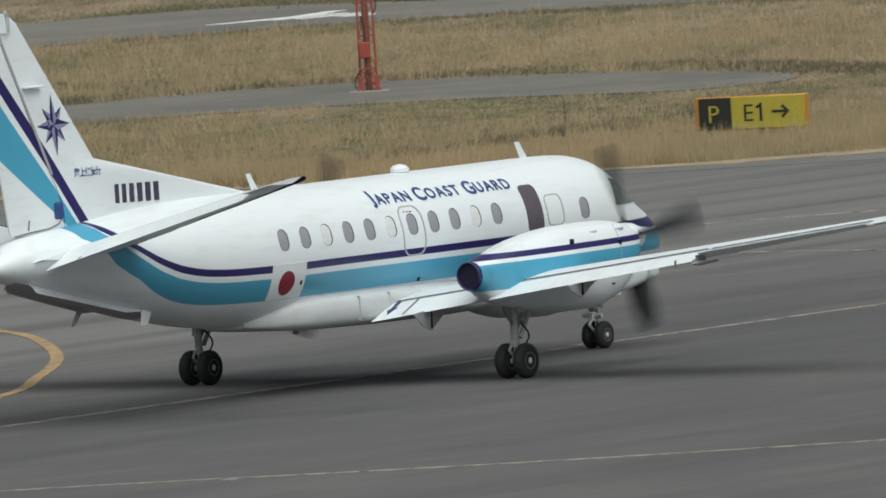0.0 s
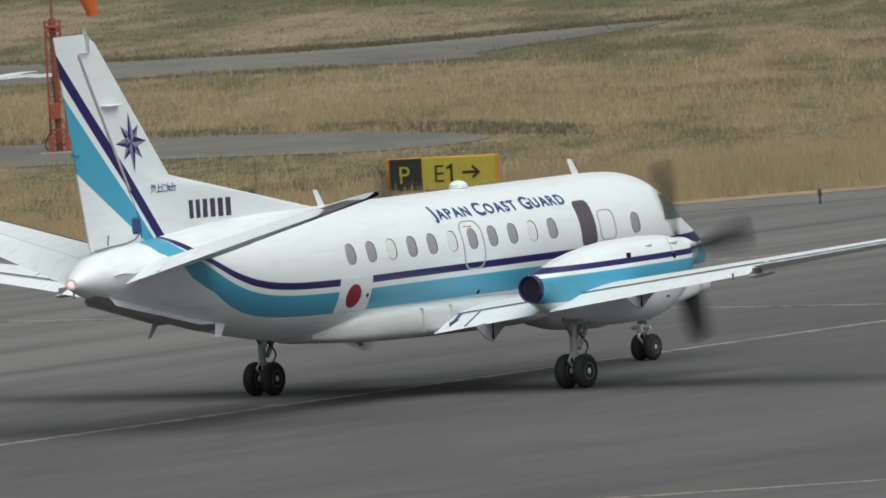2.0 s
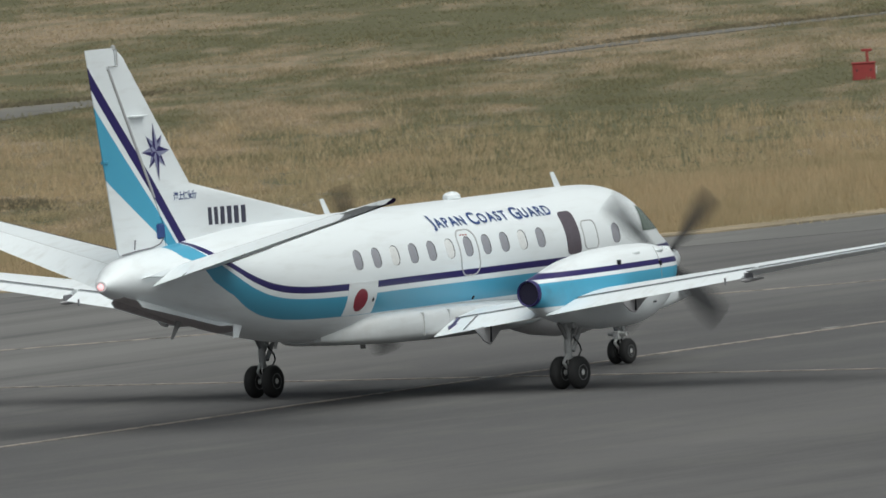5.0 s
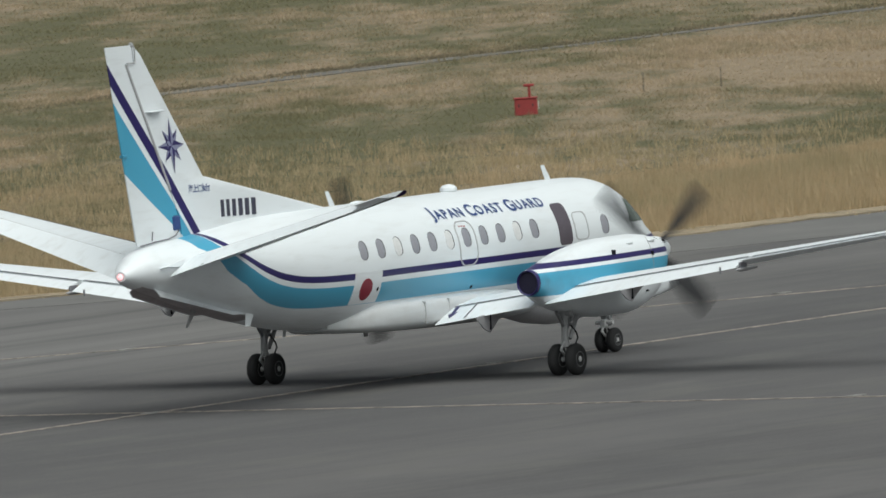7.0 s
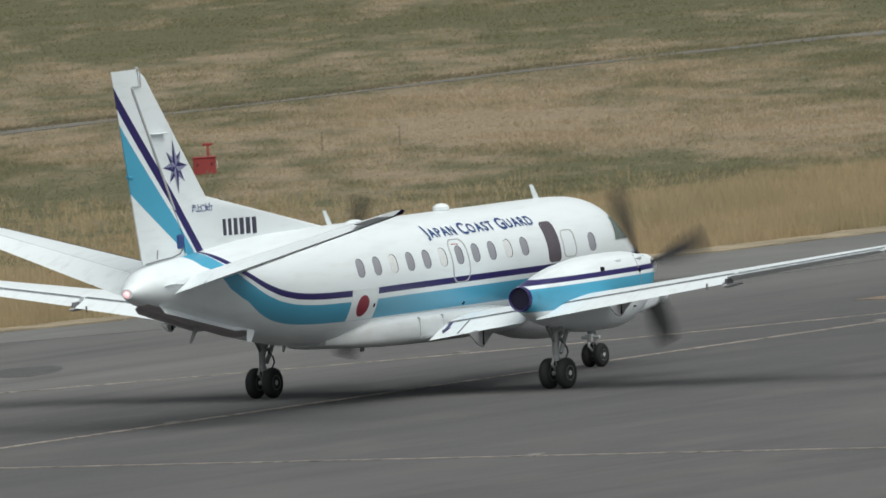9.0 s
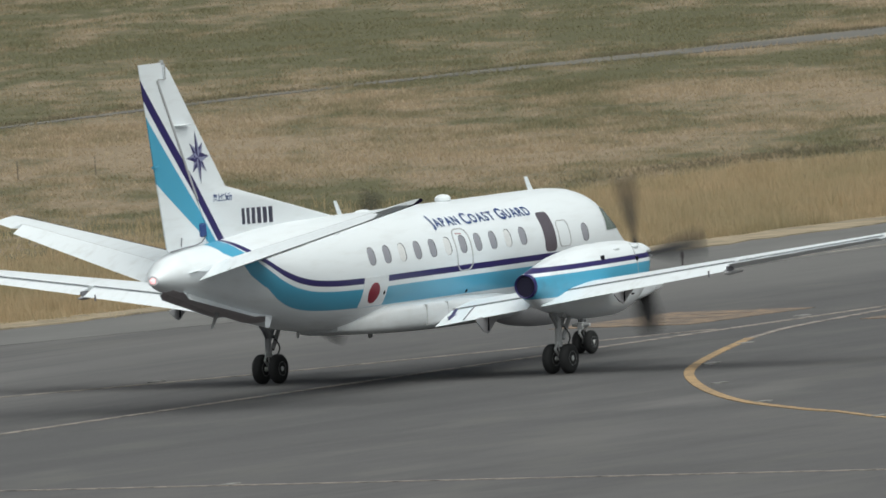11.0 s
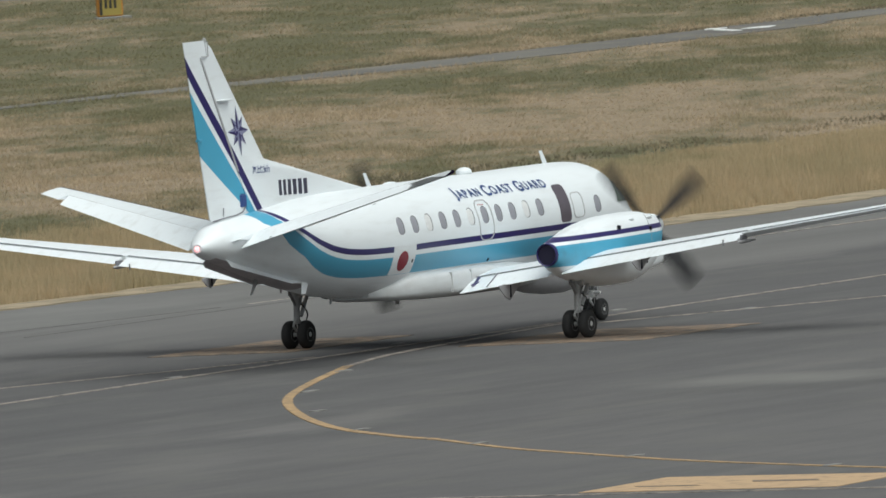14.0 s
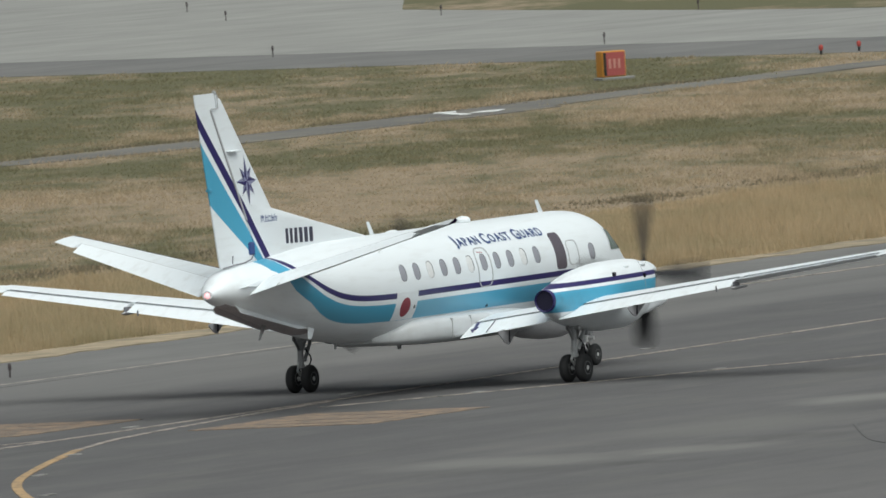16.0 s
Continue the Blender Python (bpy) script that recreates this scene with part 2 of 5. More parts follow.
def paving(name, low, high, stain):
    """Old paving with long streaks, blotches and dark stains."""
    k = Nodes(name, 0.9, spec=0.25)
    p = k.place()
    streak = k.noise(k.stretch(p, (0.04, 0.5, 1)), 1.0, 6, 0.66)
    blot = k.noise(k.stretch(p, (0.12, 0.2, 1)), 1.0, 5, 0.62)
    col = k.mix(k.ramp(blot, 0.34, 0.66), low, high)
    col = k.mix(k.math('MULTIPLY', k.ramp(streak, 0.54, 0.72), 0.6), col, stain)
    col = k.mix(k.math('MULTIPLY', k.ramp(k.noise(p, 6.0, 3), 0.45, 0.7), 0.2), col, high)
    k.color(col)
    k.bump(k.noise(p, 6.0, 3), 0.2, 0.01)
    return k.m


def straw():
    """Cut straw thinning out over soil and asphalt dust."""
    k = Nodes("cut_straw_verge", 0.95, spec=0.1)
    p = k.place()
    n = k.noise(p, 0.9, 6, 0.68)
    col = k.mix(k.ramp(n, 0.38, 0.62), (0.365, 0.300, 0.215), (0.235, 0.196, 0.140))
    col = k.mix(k.math('MULTIPLY', k.ramp(k.noise(p, 0.22, 4), 0.52, 0.70), 0.6), col, (0.165, 0.145, 0.112))
    k.color(col)
    k.bump(n, 0.5, 0.04)
    return k.m


M = {
    "fuselage": fuselage_paint(), "fin": fin_paint(), "nacelle": nacelle_paint(), "white": white_paint(),
    "belly": belly_paint(), "navy": simple("navy_paint", NAVY, 0.35), "cyan": simple("light_blue_paint", CYAN, 0.35),
    "red": simple("red_paint", (0.235, 0.010, 0.030), 0.4), "letter": simple("blue_letter_paint", (0.035, 0.07, 0.22), 0.4),
    "dark_letter": simple("grey_letter_paint", (0.05, 0.05, 0.08), 0.4),
    "star_pale": simple("pale_blue_paint", (0.24, 0.25, 0.36), 0.4),
    "boot": simple("black_rubber_boot", (0.012, 0.008, 0.022), 0.9, spec=0.0), "glass": simple("dark_cabin_glass", (0.31, 0.31, 0.345), 0.15, var=0.1),
    "pale_pane": simple("blanked_window_white", (0.72, 0.72, 0.72), 0.3), "cockpit": simple("tinted_cockpit_glass", (0.13, 0.16, 0.135), 0.08),
    "brown_glass": simple("brown_observation_glass", (0.105, 0.088, 0.105), 0.2), "seal": simple("grey_seal", (0.42, 0.42, 0.43), 0.6),
    "tyre": simple("tyre_rubber", (0.016, 0.016, 0.017), 0.8, bump=0.2), "rim": simple("wheel_alloy", (0.19, 0.19, 0.195), 0.5, 0.2), "hub": simple("wheel_hub_paint", (0.55, 0.55, 0.55), 0.45),
    "strut": simple("grey_gear_paint", (0.33, 0.335, 0.34), 0.5), "chrome": simple("oleo_chrome", (0.7, 0.7, 0.7), 0.2, 1.0),
    "blade": simple("dark_propeller_blade", (0.030, 0.030, 0.032), 0.6, spec=0.2), "hole": simple("sooty_black", (0.006, 0.006, 0.012), 0.9),
    "reveal_shade": simple("dark_window_reveal", (0.06, 0.06, 0.068), 0.7), "tar": worn_line("tar_filled_crack", (0.055, 0.053, 0.052), 0.50, (0.10, 0.097, 0.096)),
    "dim_bar": simple("faded_pink_bar", (0.50, 0.24, 0.20), 0.6), "gap": simple("dark_grey_gap", (0.20, 0.20, 0.22), 0.8), "seam": simple("pale_grey_seam", (0.52, 0.52, 0.53), 0.6), "bore": simple("sooty_navy", (0.010, 0.008, 0.030), 0.7),
    # "under" is grey with the tail underside's shade put into its colour
    "metal": simple("bare_metal", (0.5, 0.5, 0.52), 0.35, 0.9), "under": simple("shaded_grey_underside", (0.40, 0.365, 0.375), 0.6, var=0.2),
    "under_white": simple("pale_grey_radome", (0.49, 0.485, 0.50), 0.5),
    "asphalt": asphalt(), "yellow": worn_line("worn_yellow_line", (0.41, 0.27, 0.135), 0.58),
    "faint": worn_line("faded_pale_line", (0.37, 0.315, 0.275), 0.53), "white_mark": worn_line("white_mark", (0.74, 0.74, 0.73), 0.60, (0.22, 0.215, 0.205)), "patch": worn_line("pale_patch", (0.27, 0.262, 0.25), 0.58),
    "freshpaint": worn_line("orange_ground_paint", (0.46, 0.315, 0.185), 0.62, (0.20, 0.15, 0.11)), "worn_bar": worn_line("worn_dark_stroke", (0.135, 0.108, 0.09), 0.50, (0.21, 0.155, 0.115)),
    "blockpaint": worn_line("faded_ochre_paint", (0.285, 0.195, 0.128), 0.51),
    "soil": soil(), "straw": straw(),
    "tall": grass("tall_straw_grass", (0.64, 0.505, 0.332), (0.535, 0.422, 0.270), 0.0, 0.5),
    "tussock": grass("rough_tussocks", (0.54, 0.44, 0.29), (0.38, 0.315, 0.20), 0.84, 0.5, 2.05),
    "short": grass("short_turf", (0.52, 0.42, 0.28), (0.40, 0.33, 0.21), 0.90, 0.5, 1.98),
    "dark_grass": grass("dark_weeds", (0.32, 0.275, 0.19), (0.21, 0.178, 0.128), 0.0, 0.5),
    "track": track(),
    "old_concrete": paving("weathered_concrete", (0.215, 0.211, 0.200), (0.275, 0.270, 0.254), (0.165, 0.160, 0.150)),
    "shoulder": paving("old_shoulder_asphalt", (0.128, 0.125, 0.123), (0.176, 0.171, 0.165), (0.100, 0.098, 0.096)),
    "sign_yellow": simple("sign_yellow", (0.42, 0.355, 0.05), 0.5), "sign_black": simple("sign_black", (0.02, 0.022, 0.018), 0.5),
    "faded_yellow": simple("faded_yellow", (0.32, 0.25, 0.06), 0.6), "faded_red": simple("faded_red", (0.34, 0.075, 0.07), 0.6),
    "sign_orange": simple("sign_orange", (0.50, 0.22, 0.035), 0.5), "sign_red": simple("sign_red", (0.40, 0.055, 0.045), 0.5),
    "box_red": simple("cabinet_red", (0.30, 0.040, 0.040), 0.55, var=0.2, scale=4), "mast": simple("mast_red_paint", (0.33, 0.065, 0.045), 0.65, var=0.25, scale=5), "mast_pipe": simple("mast_pipe_paint", (0.26, 0.095, 0.065), 0.7, var=0.2, scale=4),
    "sock_orange": simple("orange_cloth", (0.60, 0.125, 0.03), 0.85, scale=6, bump=0.3), "sock_white": simple("white_cloth", (0.70, 0.67, 0.63), 0.85, scale=6, bump=0.3), "fairing": simple("grey_fairing_paint", (0.36, 0.355, 0.37), 0.5), "stake_wood": simple("weathered_stake", (0.13, 0.11, 0.085), 0.8), "lamp_dark": simple("dull_dark_lamp_paint", (0.055, 0.042, 0.045), 0.7), "lamp_black": simple("lamp_black", (0.02, 0.02, 0.022), 0.5),
}


def glow(name, col, strength):
    k = Nodes(name)
    k.color((0.6, 0.2, 0.2))
    k.put(k.b.inputs["Emission Color"], (*col, 1))
    k.b.inputs["Emission Strength"].default_value = strength
    return k.m


M["tail_glow"] = glow("tail_lamp_glow", (1.0, 0.40, 0.42), 1.6)


# ---- mesh helpers ----
def mesh_of(name, verts, faces, material, smooth=True):
    me = bpy.data.meshes.new(name)
    me.from_pydata([tuple(v) for v in verts], [], faces)
    me.materials.append(material)
    bm = bmesh.new()
    bm.from_mesh(me)
    bmesh.ops.recalc_face_normals(bm, faces=bm.faces)
    for f in bm.faces:
        f.smooth = smooth
    for e in bm.edges:
        if len(e.link_faces) == 2 and e.calc_face_angle(0) > radians(38):
            e.smooth = False
    bm.to_mesh(me)
    bm.free()
    return me


def thing(name, label, category, group="", kind=""):
    return tagged(new(name), label, category, group, kind)


def part(name, geo, material, parent, label="", smooth=True):
    """One mesh object under a thing or a part; geo is (verts, faces) in the parent's space."""
    ob = new(name, mesh_of(name, geo[0], geo[1], material, smooth))
    ob.parent = parent
    return tagged(ob, label) if label else ob


def join(*geos):
    verts, faces = [], []
    for v, f in geos:
        n = len(verts)
        verts += [tuple(a) for a in v]
        faces += [tuple(i + n for i in face) for face in f]
    return verts, faces


def moved(geo, m):
    return [tuple(m @ Vector(v)) for v in geo[0]], geo[1]


def loft(rings, caps=True):
    """Closed rings of equal length joined one after the other."""
    n = len(rings[0])
    verts = [p for r in rings for p in r]
    faces = []
    for i in range(len(rings) - 1):
        for j in range(n):
            k = (j + 1) % n
            faces.append((i * n + j, i * n + k, (i + 1) * n + k, (i + 1) * n + j))
    if caps:
        faces.append(tuple(range(n))[::-1])
        faces.append(tuple((len(rings) - 1) * n + j for j in range(n)))
    return verts, faces


def block(x0, x1, y0, y1, z0, z1, bevel=0.0):
    """A box with bevelled upright and level edges."""
    b = min(bevel, (x1 - x0) / 3, (y1 - y0) / 3, (z1 - z0) / 3)
    if b <= 0:
        r = [[(x0, y0, z), (x1, y0, z), (x1, y1, z), (x0, y1, z)] for z in (z0, z1)]
        return loft(r)

    def ring(z, i):
        a, c, d, e = x0 + i, x1 - i, y0 + i, y1 - i
        return [(a + b, d, z), (c - b, d, z), (c, d + b, z), (c, e - b, z), (c - b, e, z), (a + b, e, z), (a, e - b, z), (a, d + b, z)]
    return loft([ring(z0, b), ring(z0 + b, 0), ring(z1 - b, 0), ring(z1, b)])


def tube(a, b, r0, r1=None, n=10):
    a, b = Vector(a), Vector(b)
    r1 = r0 if r1 is None else r1
    q = (b - a).to_track_quat('Z', 'Y')
    rings = []
    for p, r in ((a, r0), (b, r1)):
        rings.append([tuple(p + q @ Vector((r * math.cos(2 * math.pi * i / n), r * math.sin(2 * math.pi * i / n), 0))) for i in range(n)])
    return loft(rings)


def turned(profile, axis='Y', n=28):
    """A profile of (along, radius) turned round an axis."""
    rings = []
    for s, r in profile:
        ring = []
        for i in range(n):
            c, d = r * math.cos(2 * math.pi * i / n), r * math.sin(2 * math.pi * i / n)
            ring.append((c, s, d) if axis == 'Y' else (s, c, d) if axis == 'X' else (c, d, s))
        rings.append(ring)
    return loft(rings)


def smooth_interp(xs, ys, x):
    """Monotone cubic through the given stations."""
    h = np.diff(xs)
    d = np.diff(ys) / h
    m = np.zeros(len(xs))
    m[1:-1] = np.where(d[:-1] * d[1:] > 0, 2 * d[:-1] * d[1:] / (d[:-1] + d[1:] + 1e-12), 0)
    m[0], m[-1] = d[0], d[-1]
    i = int(np.clip(np.searchsorted(xs, x) - 1, 0, len(h) - 1))
    t = (x - xs[i]) / h[i]
    return ((1 + 2 * t) * (1 - t) ** 2 * ys[i] + t * (1 - t) ** 2 * h[i] * m[i] + t * t * (3 - 2 * t) * ys[i + 1] + t * t * (t - 1) * h[i] * m[i + 1])


def outline(w, h, r, n=6):
    """Rounded rectangle round the origin."""
    r = min(r, w / 2 - 1e-4, h / 2 - 1e-4)
    pts = []
    for cx, cy, a0 in ((w / 2 - r, h / 2 - r, 0), (-w / 2 + r, h / 2 - r, 90), (-w / 2 + r, -h / 2 + r, 180), (w / 2 - r, -h / 2 + r, 270)):
        for i in range(n + 1):
            a = radians(a0 + 90 * i / n)
            pts.append((cx + r * math.cos(a), cy + r * math.sin(a)))
    return pts


def flat(points, z0, z1):
    """A slab over an outline in plan."""
    return loft([[(x, y, z) for x, y in points] for z in (z0, z1)])


def ribbon(points, width, z0, z1, close=False):
    """A band of one width along a line in plan."""
    pts = [Vector(p) for p in points]
    left, right = [], []
    for i, p in enumerate(pts):
        a, b = pts[max(i - 1, 0)], pts[min(i + 1, len(pts) - 1)]
        d = (b - a).normalized()
        s = Vector((-d.y, d.x)) * width / 2
        left.append(p + s)
        right.append(p - s)
    rings = [[(l.x, l.y, z1), (r.x, r.y, z1), (r.x, r.y, z0), (l.x, l.y, z0)] for l, r in zip(left, right)]
    return loft(rings)


def spline(points, n=8):
    """Smooth line through plan points."""
    p = [Vector(q) for q in points]
    p = [2 * p[0] - p[1]] + p + [2 * p[-1] - p[-2]]
    out = []
    for i in range(1, len(p) - 2):
        for j in range(n):
            t = j / n
            out.append(0.5 * (2 * p[i] + (p[i + 1] - p[i - 1]) * t + (2 * p[i - 1] - 5 * p[i] + 4 * p[i + 1] - p[i + 2]) * t * t + (3 * p[i] - p[i - 1] - 3 * p[i + 1] + p[i + 2]) * t ** 3))
    out.append(p[-2])
    return [(v.x, v.y) for v in out]


# ---- the ground and its paving ----
def setting(name, geo, material, label, category, smooth=False):
    return tagged(new(name, mesh_of(name, geo[0], geo[1], material, smooth)), label, category, kind="structure")


EDGE = spline([(292, 262), (299, 243), (303.5, 231), (307.2, 219.5), (311.6, 214.6), (317.8, 210.4), (324, 207.2), (332, 205.2), (342, 203.9), (355, 202.9), (375, 202.6), (395, 202.4), (415, 202.2), (435, 202.1), (455, 202.0), (475, 201.9), (495, 201.8)], 6) + [(700, 201)]


ground = setting("ground", flat([(-2500, -2500), (3500, -2500), (3500, 3500), (-2500, 3500)], -1.0, -0.05), M["soil"],
                 "airfield turf of dry straw-coloured and olive grass", "grass field")
taxiway = setting("road_taxiway", flat([(-300, -150), (700, -150)] + EDGE[::-1] + [(280, 300), (240, 420), (-300, 420)], -0.6, 0.0), M["asphalt"],
                  "dark grey asphalt taxiway with faint tyre streaks", "taxiway")
shoulder_in = spline([(303, 222), (309, 212.5), (315, 207), (322, 202.5), (331, 198.8), (345, 195.6), (365, 194.6), (700, 194)], 6)
shoulder_out = [(x, y - 0.9) for x, y in EDGE if x > 305]
setting("pavement_shoulder", flat(shoulder_in + shoulder_out[::-1], -0.3, 0.010), M["shoulder"],
        "lighter weathered asphalt shoulder beside the turf", "taxiway shoulder")
def ragged(points, width, wobble, z0, z1, seed):
    """A band along a line in plan with uneven edges."""
    r = random.Random(seed)
    fine = []
    for (ax, ay), (bx, by) in zip(points, points[1:]):
        n = max(1, int(math.hypot(bx - ax, by - ay) / 0.8))
        fine += [Vector((ax + (bx - ax) * i / n, ay + (by - ay) * i / n)) for i in range(n)]
    rows, a, b = [], 0.0, 0.0
    for i, p in enumerate(fine):
        d = (fine[min(i + 1, len(fine) - 1)] - fine[max(i - 1, 0)]).normalized()
        n = Vector((-d.y, d.x))
        a, b = a * 0.7 + r.uniform(-wobble, wobble) * 0.6, b * 0.7 + r.uniform(-wobble, wobble) * 0.6
        l, m = p + n * max(width / 2 + a, 0.2), p - n * max(width / 2 + b, 0.2)
        rows.append([(l.x, l.y, z1), (m.x, m.y, z1), (m.x, m.y, z0), (l.x, l.y, z0)])
    return loft(rows)


setting("verge", ragged([(x + 0.2, y + 0.2 - 0.95 * min(max((x - 345) / 18, 0), 1)) for x, y in EDGE if 296 < x < 480], 1.6, 0.45, -0.3, 0.035, 8), M["straw"],
        "pale cut straw verge along the paving edge", "grass verge")
# service roads in the turf
ROAD_MAST = spline([(318, 282), (330, 271), (337, 265.5), (344.5, 262), (348.9, 260.4), (351.2, 256.8), (352, 252), (350.4, 246.5), (347.5, 242.2), (344, 240.6), (341.4, 242), (341.2, 246.3), (339.9, 250.4), (336.8, 253.8), (330, 258), (316, 268), (306, 276)], 5)
setting("road_mast", flat(ROAD_MAST, -0.3, -0.02), M["track"],
        "worn grey service road ending round the mast", "service road")
ROAD_SERVICE = spline([(355, 320), (376, 304), (396, 297.5), (397, 288), (400, 283.2), (405, 281.6), (410, 280.0), (408.6, 278.6), (402, 276.8), (394.5, 275.0), (390.5, 273.2), (386, 281), (379, 287), (365, 294), (340, 312)], 5)
setting("road_service", flat(ROAD_SERVICE, -0.3, -0.02), M["track"],
        "narrow grey service track across the turf", "service road")
ROAD_TRACK = spline([(426, 278.6), (440, 279.9), (455, 279.4), (470, 280.5), (486, 280.0), (498, 278.8), (520, 277.8), (549, 278.3), (700, 278), (700, 275), (546, 275.2), (524, 273.3), (512, 273.4), (500, 274.2), (490, 276.8), (476, 279.5), (455, 278.7), (440, 278.5), (426, 277.6)], 5)
setting("road_track", flat(ROAD_TRACK, -0.3, -0.02), M["track"], "old grey track fading out in the turf", "service road")
# the far runway beyond the turf
far_dir = Vector((22.5, 49.0)).normalized()
far_n = Vector((far_dir.y, -far_dir.x))
f0 = Vector((581.5, 308.0))


def far_pt(a, b):
    v = f0 + far_dir * a + far_n * b
    return (v.x, v.y)


setting("road_far_shoulder", flat([far_pt(-400, 0), far_pt(400, 0), far_pt(400, 13), far_pt(-400, 13)], -0.3, -0.042), M["shoulder"],
        "grey shoulder of the distant runway", "runway shoulder")
setting("road_far", flat([far_pt(-400, 13), far_pt(400, 13), far_pt(400, 900), far_pt(-400, 900)], -0.3, -0.038), M["old_concrete"],
        "pale grey distant runway paving", "runway")
setting("turf_island", flat(spline([(664, 353), (650, 338), (628, 311), (608, 270), (640, 240), (740, 300), (800, 390), (800, 424), (705, 374.5)], 5), -0.3, -0.03), M["soil"],
        "strip of dry turf between distant pavings", "grass field")


# ---- painted lines ----
def line(name, pts, width, mat, label):
    return setting(name, ribbon(pts, width, -0.05, 0.014), M[mat], label, "taxiway marking")


line("line_centre", [(150, 180.1), (330, 180.1), (520, 180.6)], 0.17, "faint", "faded thin centreline of the taxiway")
line("line_cross", [(279, 215), (277.6, 200), (275.6, 180), (272.3, 147), (262, 60)], 0.15, "faint", "faded pale line crossing the taxiway")
line("line_slant", spline([(331.6, 178.9), (335.3, 176.9), (341.3, 173.9), (345, 171.9), (370, 160), (400, 143)]), 0.14, "faint", "faded slanting lead line")
line("line_slant", spline([(285, 204), (297, 194.3), (309, 186.1), (322, 180.4)]), 0.14, "faint", "faded slanting lead line")
line("line_near", spline([(214, 178), (220.2, 169.4), (224.5, 161.5), (230.6, 153.5), (240, 143)]), 0.16, "faint", "thin pale lead line on the asphalt")
line("line_turn_start", spline([(334, 179.9), (330, 179.6), (322.5, 178.6), (318.0, 177.35)]), 0.16, "faint", "pale worn start of the turning line")
line("line_turn", spline([(318.0, 177.35), (311.8, 174.8), (306.2, 172.2), (300.6, 168.8), (295.6, 165.2), (292.2, 162.0), (290.8, 160.4)]), 0.21, "yellow", "yellow turning line curving off the centreline")
line("line_turn_end", spline([(290.8, 160.4), (287.1, 156.8), (285.0, 154.4), (281.6, 150.3), (279.2, 146.8), (277.4, 144.0), (271, 133.6), (261, 115)]), 0.16, "yellow", "thin worn end of the yellow turning line")
line("line_edge", [(346, 195.4), (362, 194.9), (376, 194.6), (430, 193.9)], 0.17, "faint", "faded ochre edge line along the paving")
line("line_turn_back", spline([(262, 203.5), (259.1, 199.0), (256.3, 196.0), (251.2, 191.7), (246.1, 188.3), (241.6, 185.7), (232, 182.3), (218, 180.4)]), 0.24, "yellow", "yellow turning line curving off the centreline")


def paint_block(corners, paint, bars, label):
    """A painted panel with a few worn-through dark strokes across it."""
    a, b, c, d = (Vector(v) for v in corners)
    ob = setting("painted_marking", flat([tuple(v) for v in (a, b, c, d)], -0.05, 0.012), M[paint], label, "taxiway marking")
    for u, v0, v1, w in bars:
        quad = [(u - w, v0), (u + w, v0 + 0.04), (u + w, v1), (u - w, v1 - 0.04)]
        part("bar", flat([tuple(a.lerp(d, p).lerp(b.lerp(c, p), q)) for p, q in quad], -0.04, 0.018), M["worn_bar"], ob, smooth=False)
    return ob


BARS = ((0.22, 0.2, 0.72, 0.035), (0.5, 0.18, 0.75, 0.04), (0.78, 0.22, 0.70, 0.035))
paint_block([(324.4, 182.3), (324.4, 185.8), (329.5, 185.6), (329.5, 182.1)], "blockpaint", BARS, "faded ochre painted panel with dark bars")
paint_block([(324.0, 173.6), (324.0, 178.0), (329.0, 177.8), (329.0, 173.4)], "blockpaint", BARS, "faded ochre painted panel with dark bars")
paint_block([(272.3, 142.2), (272.9, 147.7), (276.5, 147.8), (275.6, 142.4)], "freshpaint", ((0.55, 0.22, 0.52, 0.05), (0.32, 0.62, 0.9, 0.03)), "orange painted panel with worn dark strokes")
for x, y in ((236, 180.1), (251.5, 180.3), (275.4, 180.1), (288, 180.3), (303, 180.1), (316.0, 180.4), (326.2, 180.6), (336.8, 181.0), (351.8, 181.3), (274.3, 164), (316.1, 176.4), (308.9, 173.2), (301.7, 169.0), (294.8, 164.2), (288.9, 158.4), (283.3, 152.1), (278.5, 145.5), (309.4, 186.6), (296.7, 194.5), (341.3, 174.2), (335.3, 177.0), (221.8, 165.9)):
    setting("line_lamp_patch", flat([(x + a, y + b) for a, b in outline(0.55, 0.2, 0.08, 3)], -0.05, 0.022), M["patch"], "pale sealed patch round a flush lamp", "taxiway marking")
pts = [(317.4, 158.9), (316.5, 158.5), (313.9, 157.1), (311.4, 155.7), (309.4, 154.3), (305, 150.5)]
setting("tar_seam", ribbon(spline(pts), 0.05, -0.05, 0.009), M["tar"], "thin dark crack filled with tar", "pavement crack")
pts = [(305.9, 194.9), (307.4, 195.2), (309.0, 196.1), (309.8, 197.0), (308.7, 197.4), (307.0, 196.5), (305.8, 195.5)]
setting("oil_stain", flat(spline(pts + pts[:1], 4)[:-1], -0.05, 0.006), M["tar"], "dark oily stain soaked into the asphalt", "pavement stain")
for pts in ([(386.4, 289.0), (389.6, 288.5), (392.4, 289.2), (392.7, 288.8), (389.5, 287.8), (386.5, 288.7)],
            [(388.0, 288.1), (390.6, 287.9), (391.0, 287.5), (388.1, 287.6)],
            [(388.2, 287.3), (390.8, 286.9), (390.7, 286.5), (388.0, 286.9)],
            [(388.9, 286.4), (390.0, 285.8), (389.2, 285.3), (388.6, 285.9)]):
    setting("white_marking", flat(pts, -0.1, 0.0), M["white_mark"], "white painted stroke on the service road", "road marking")
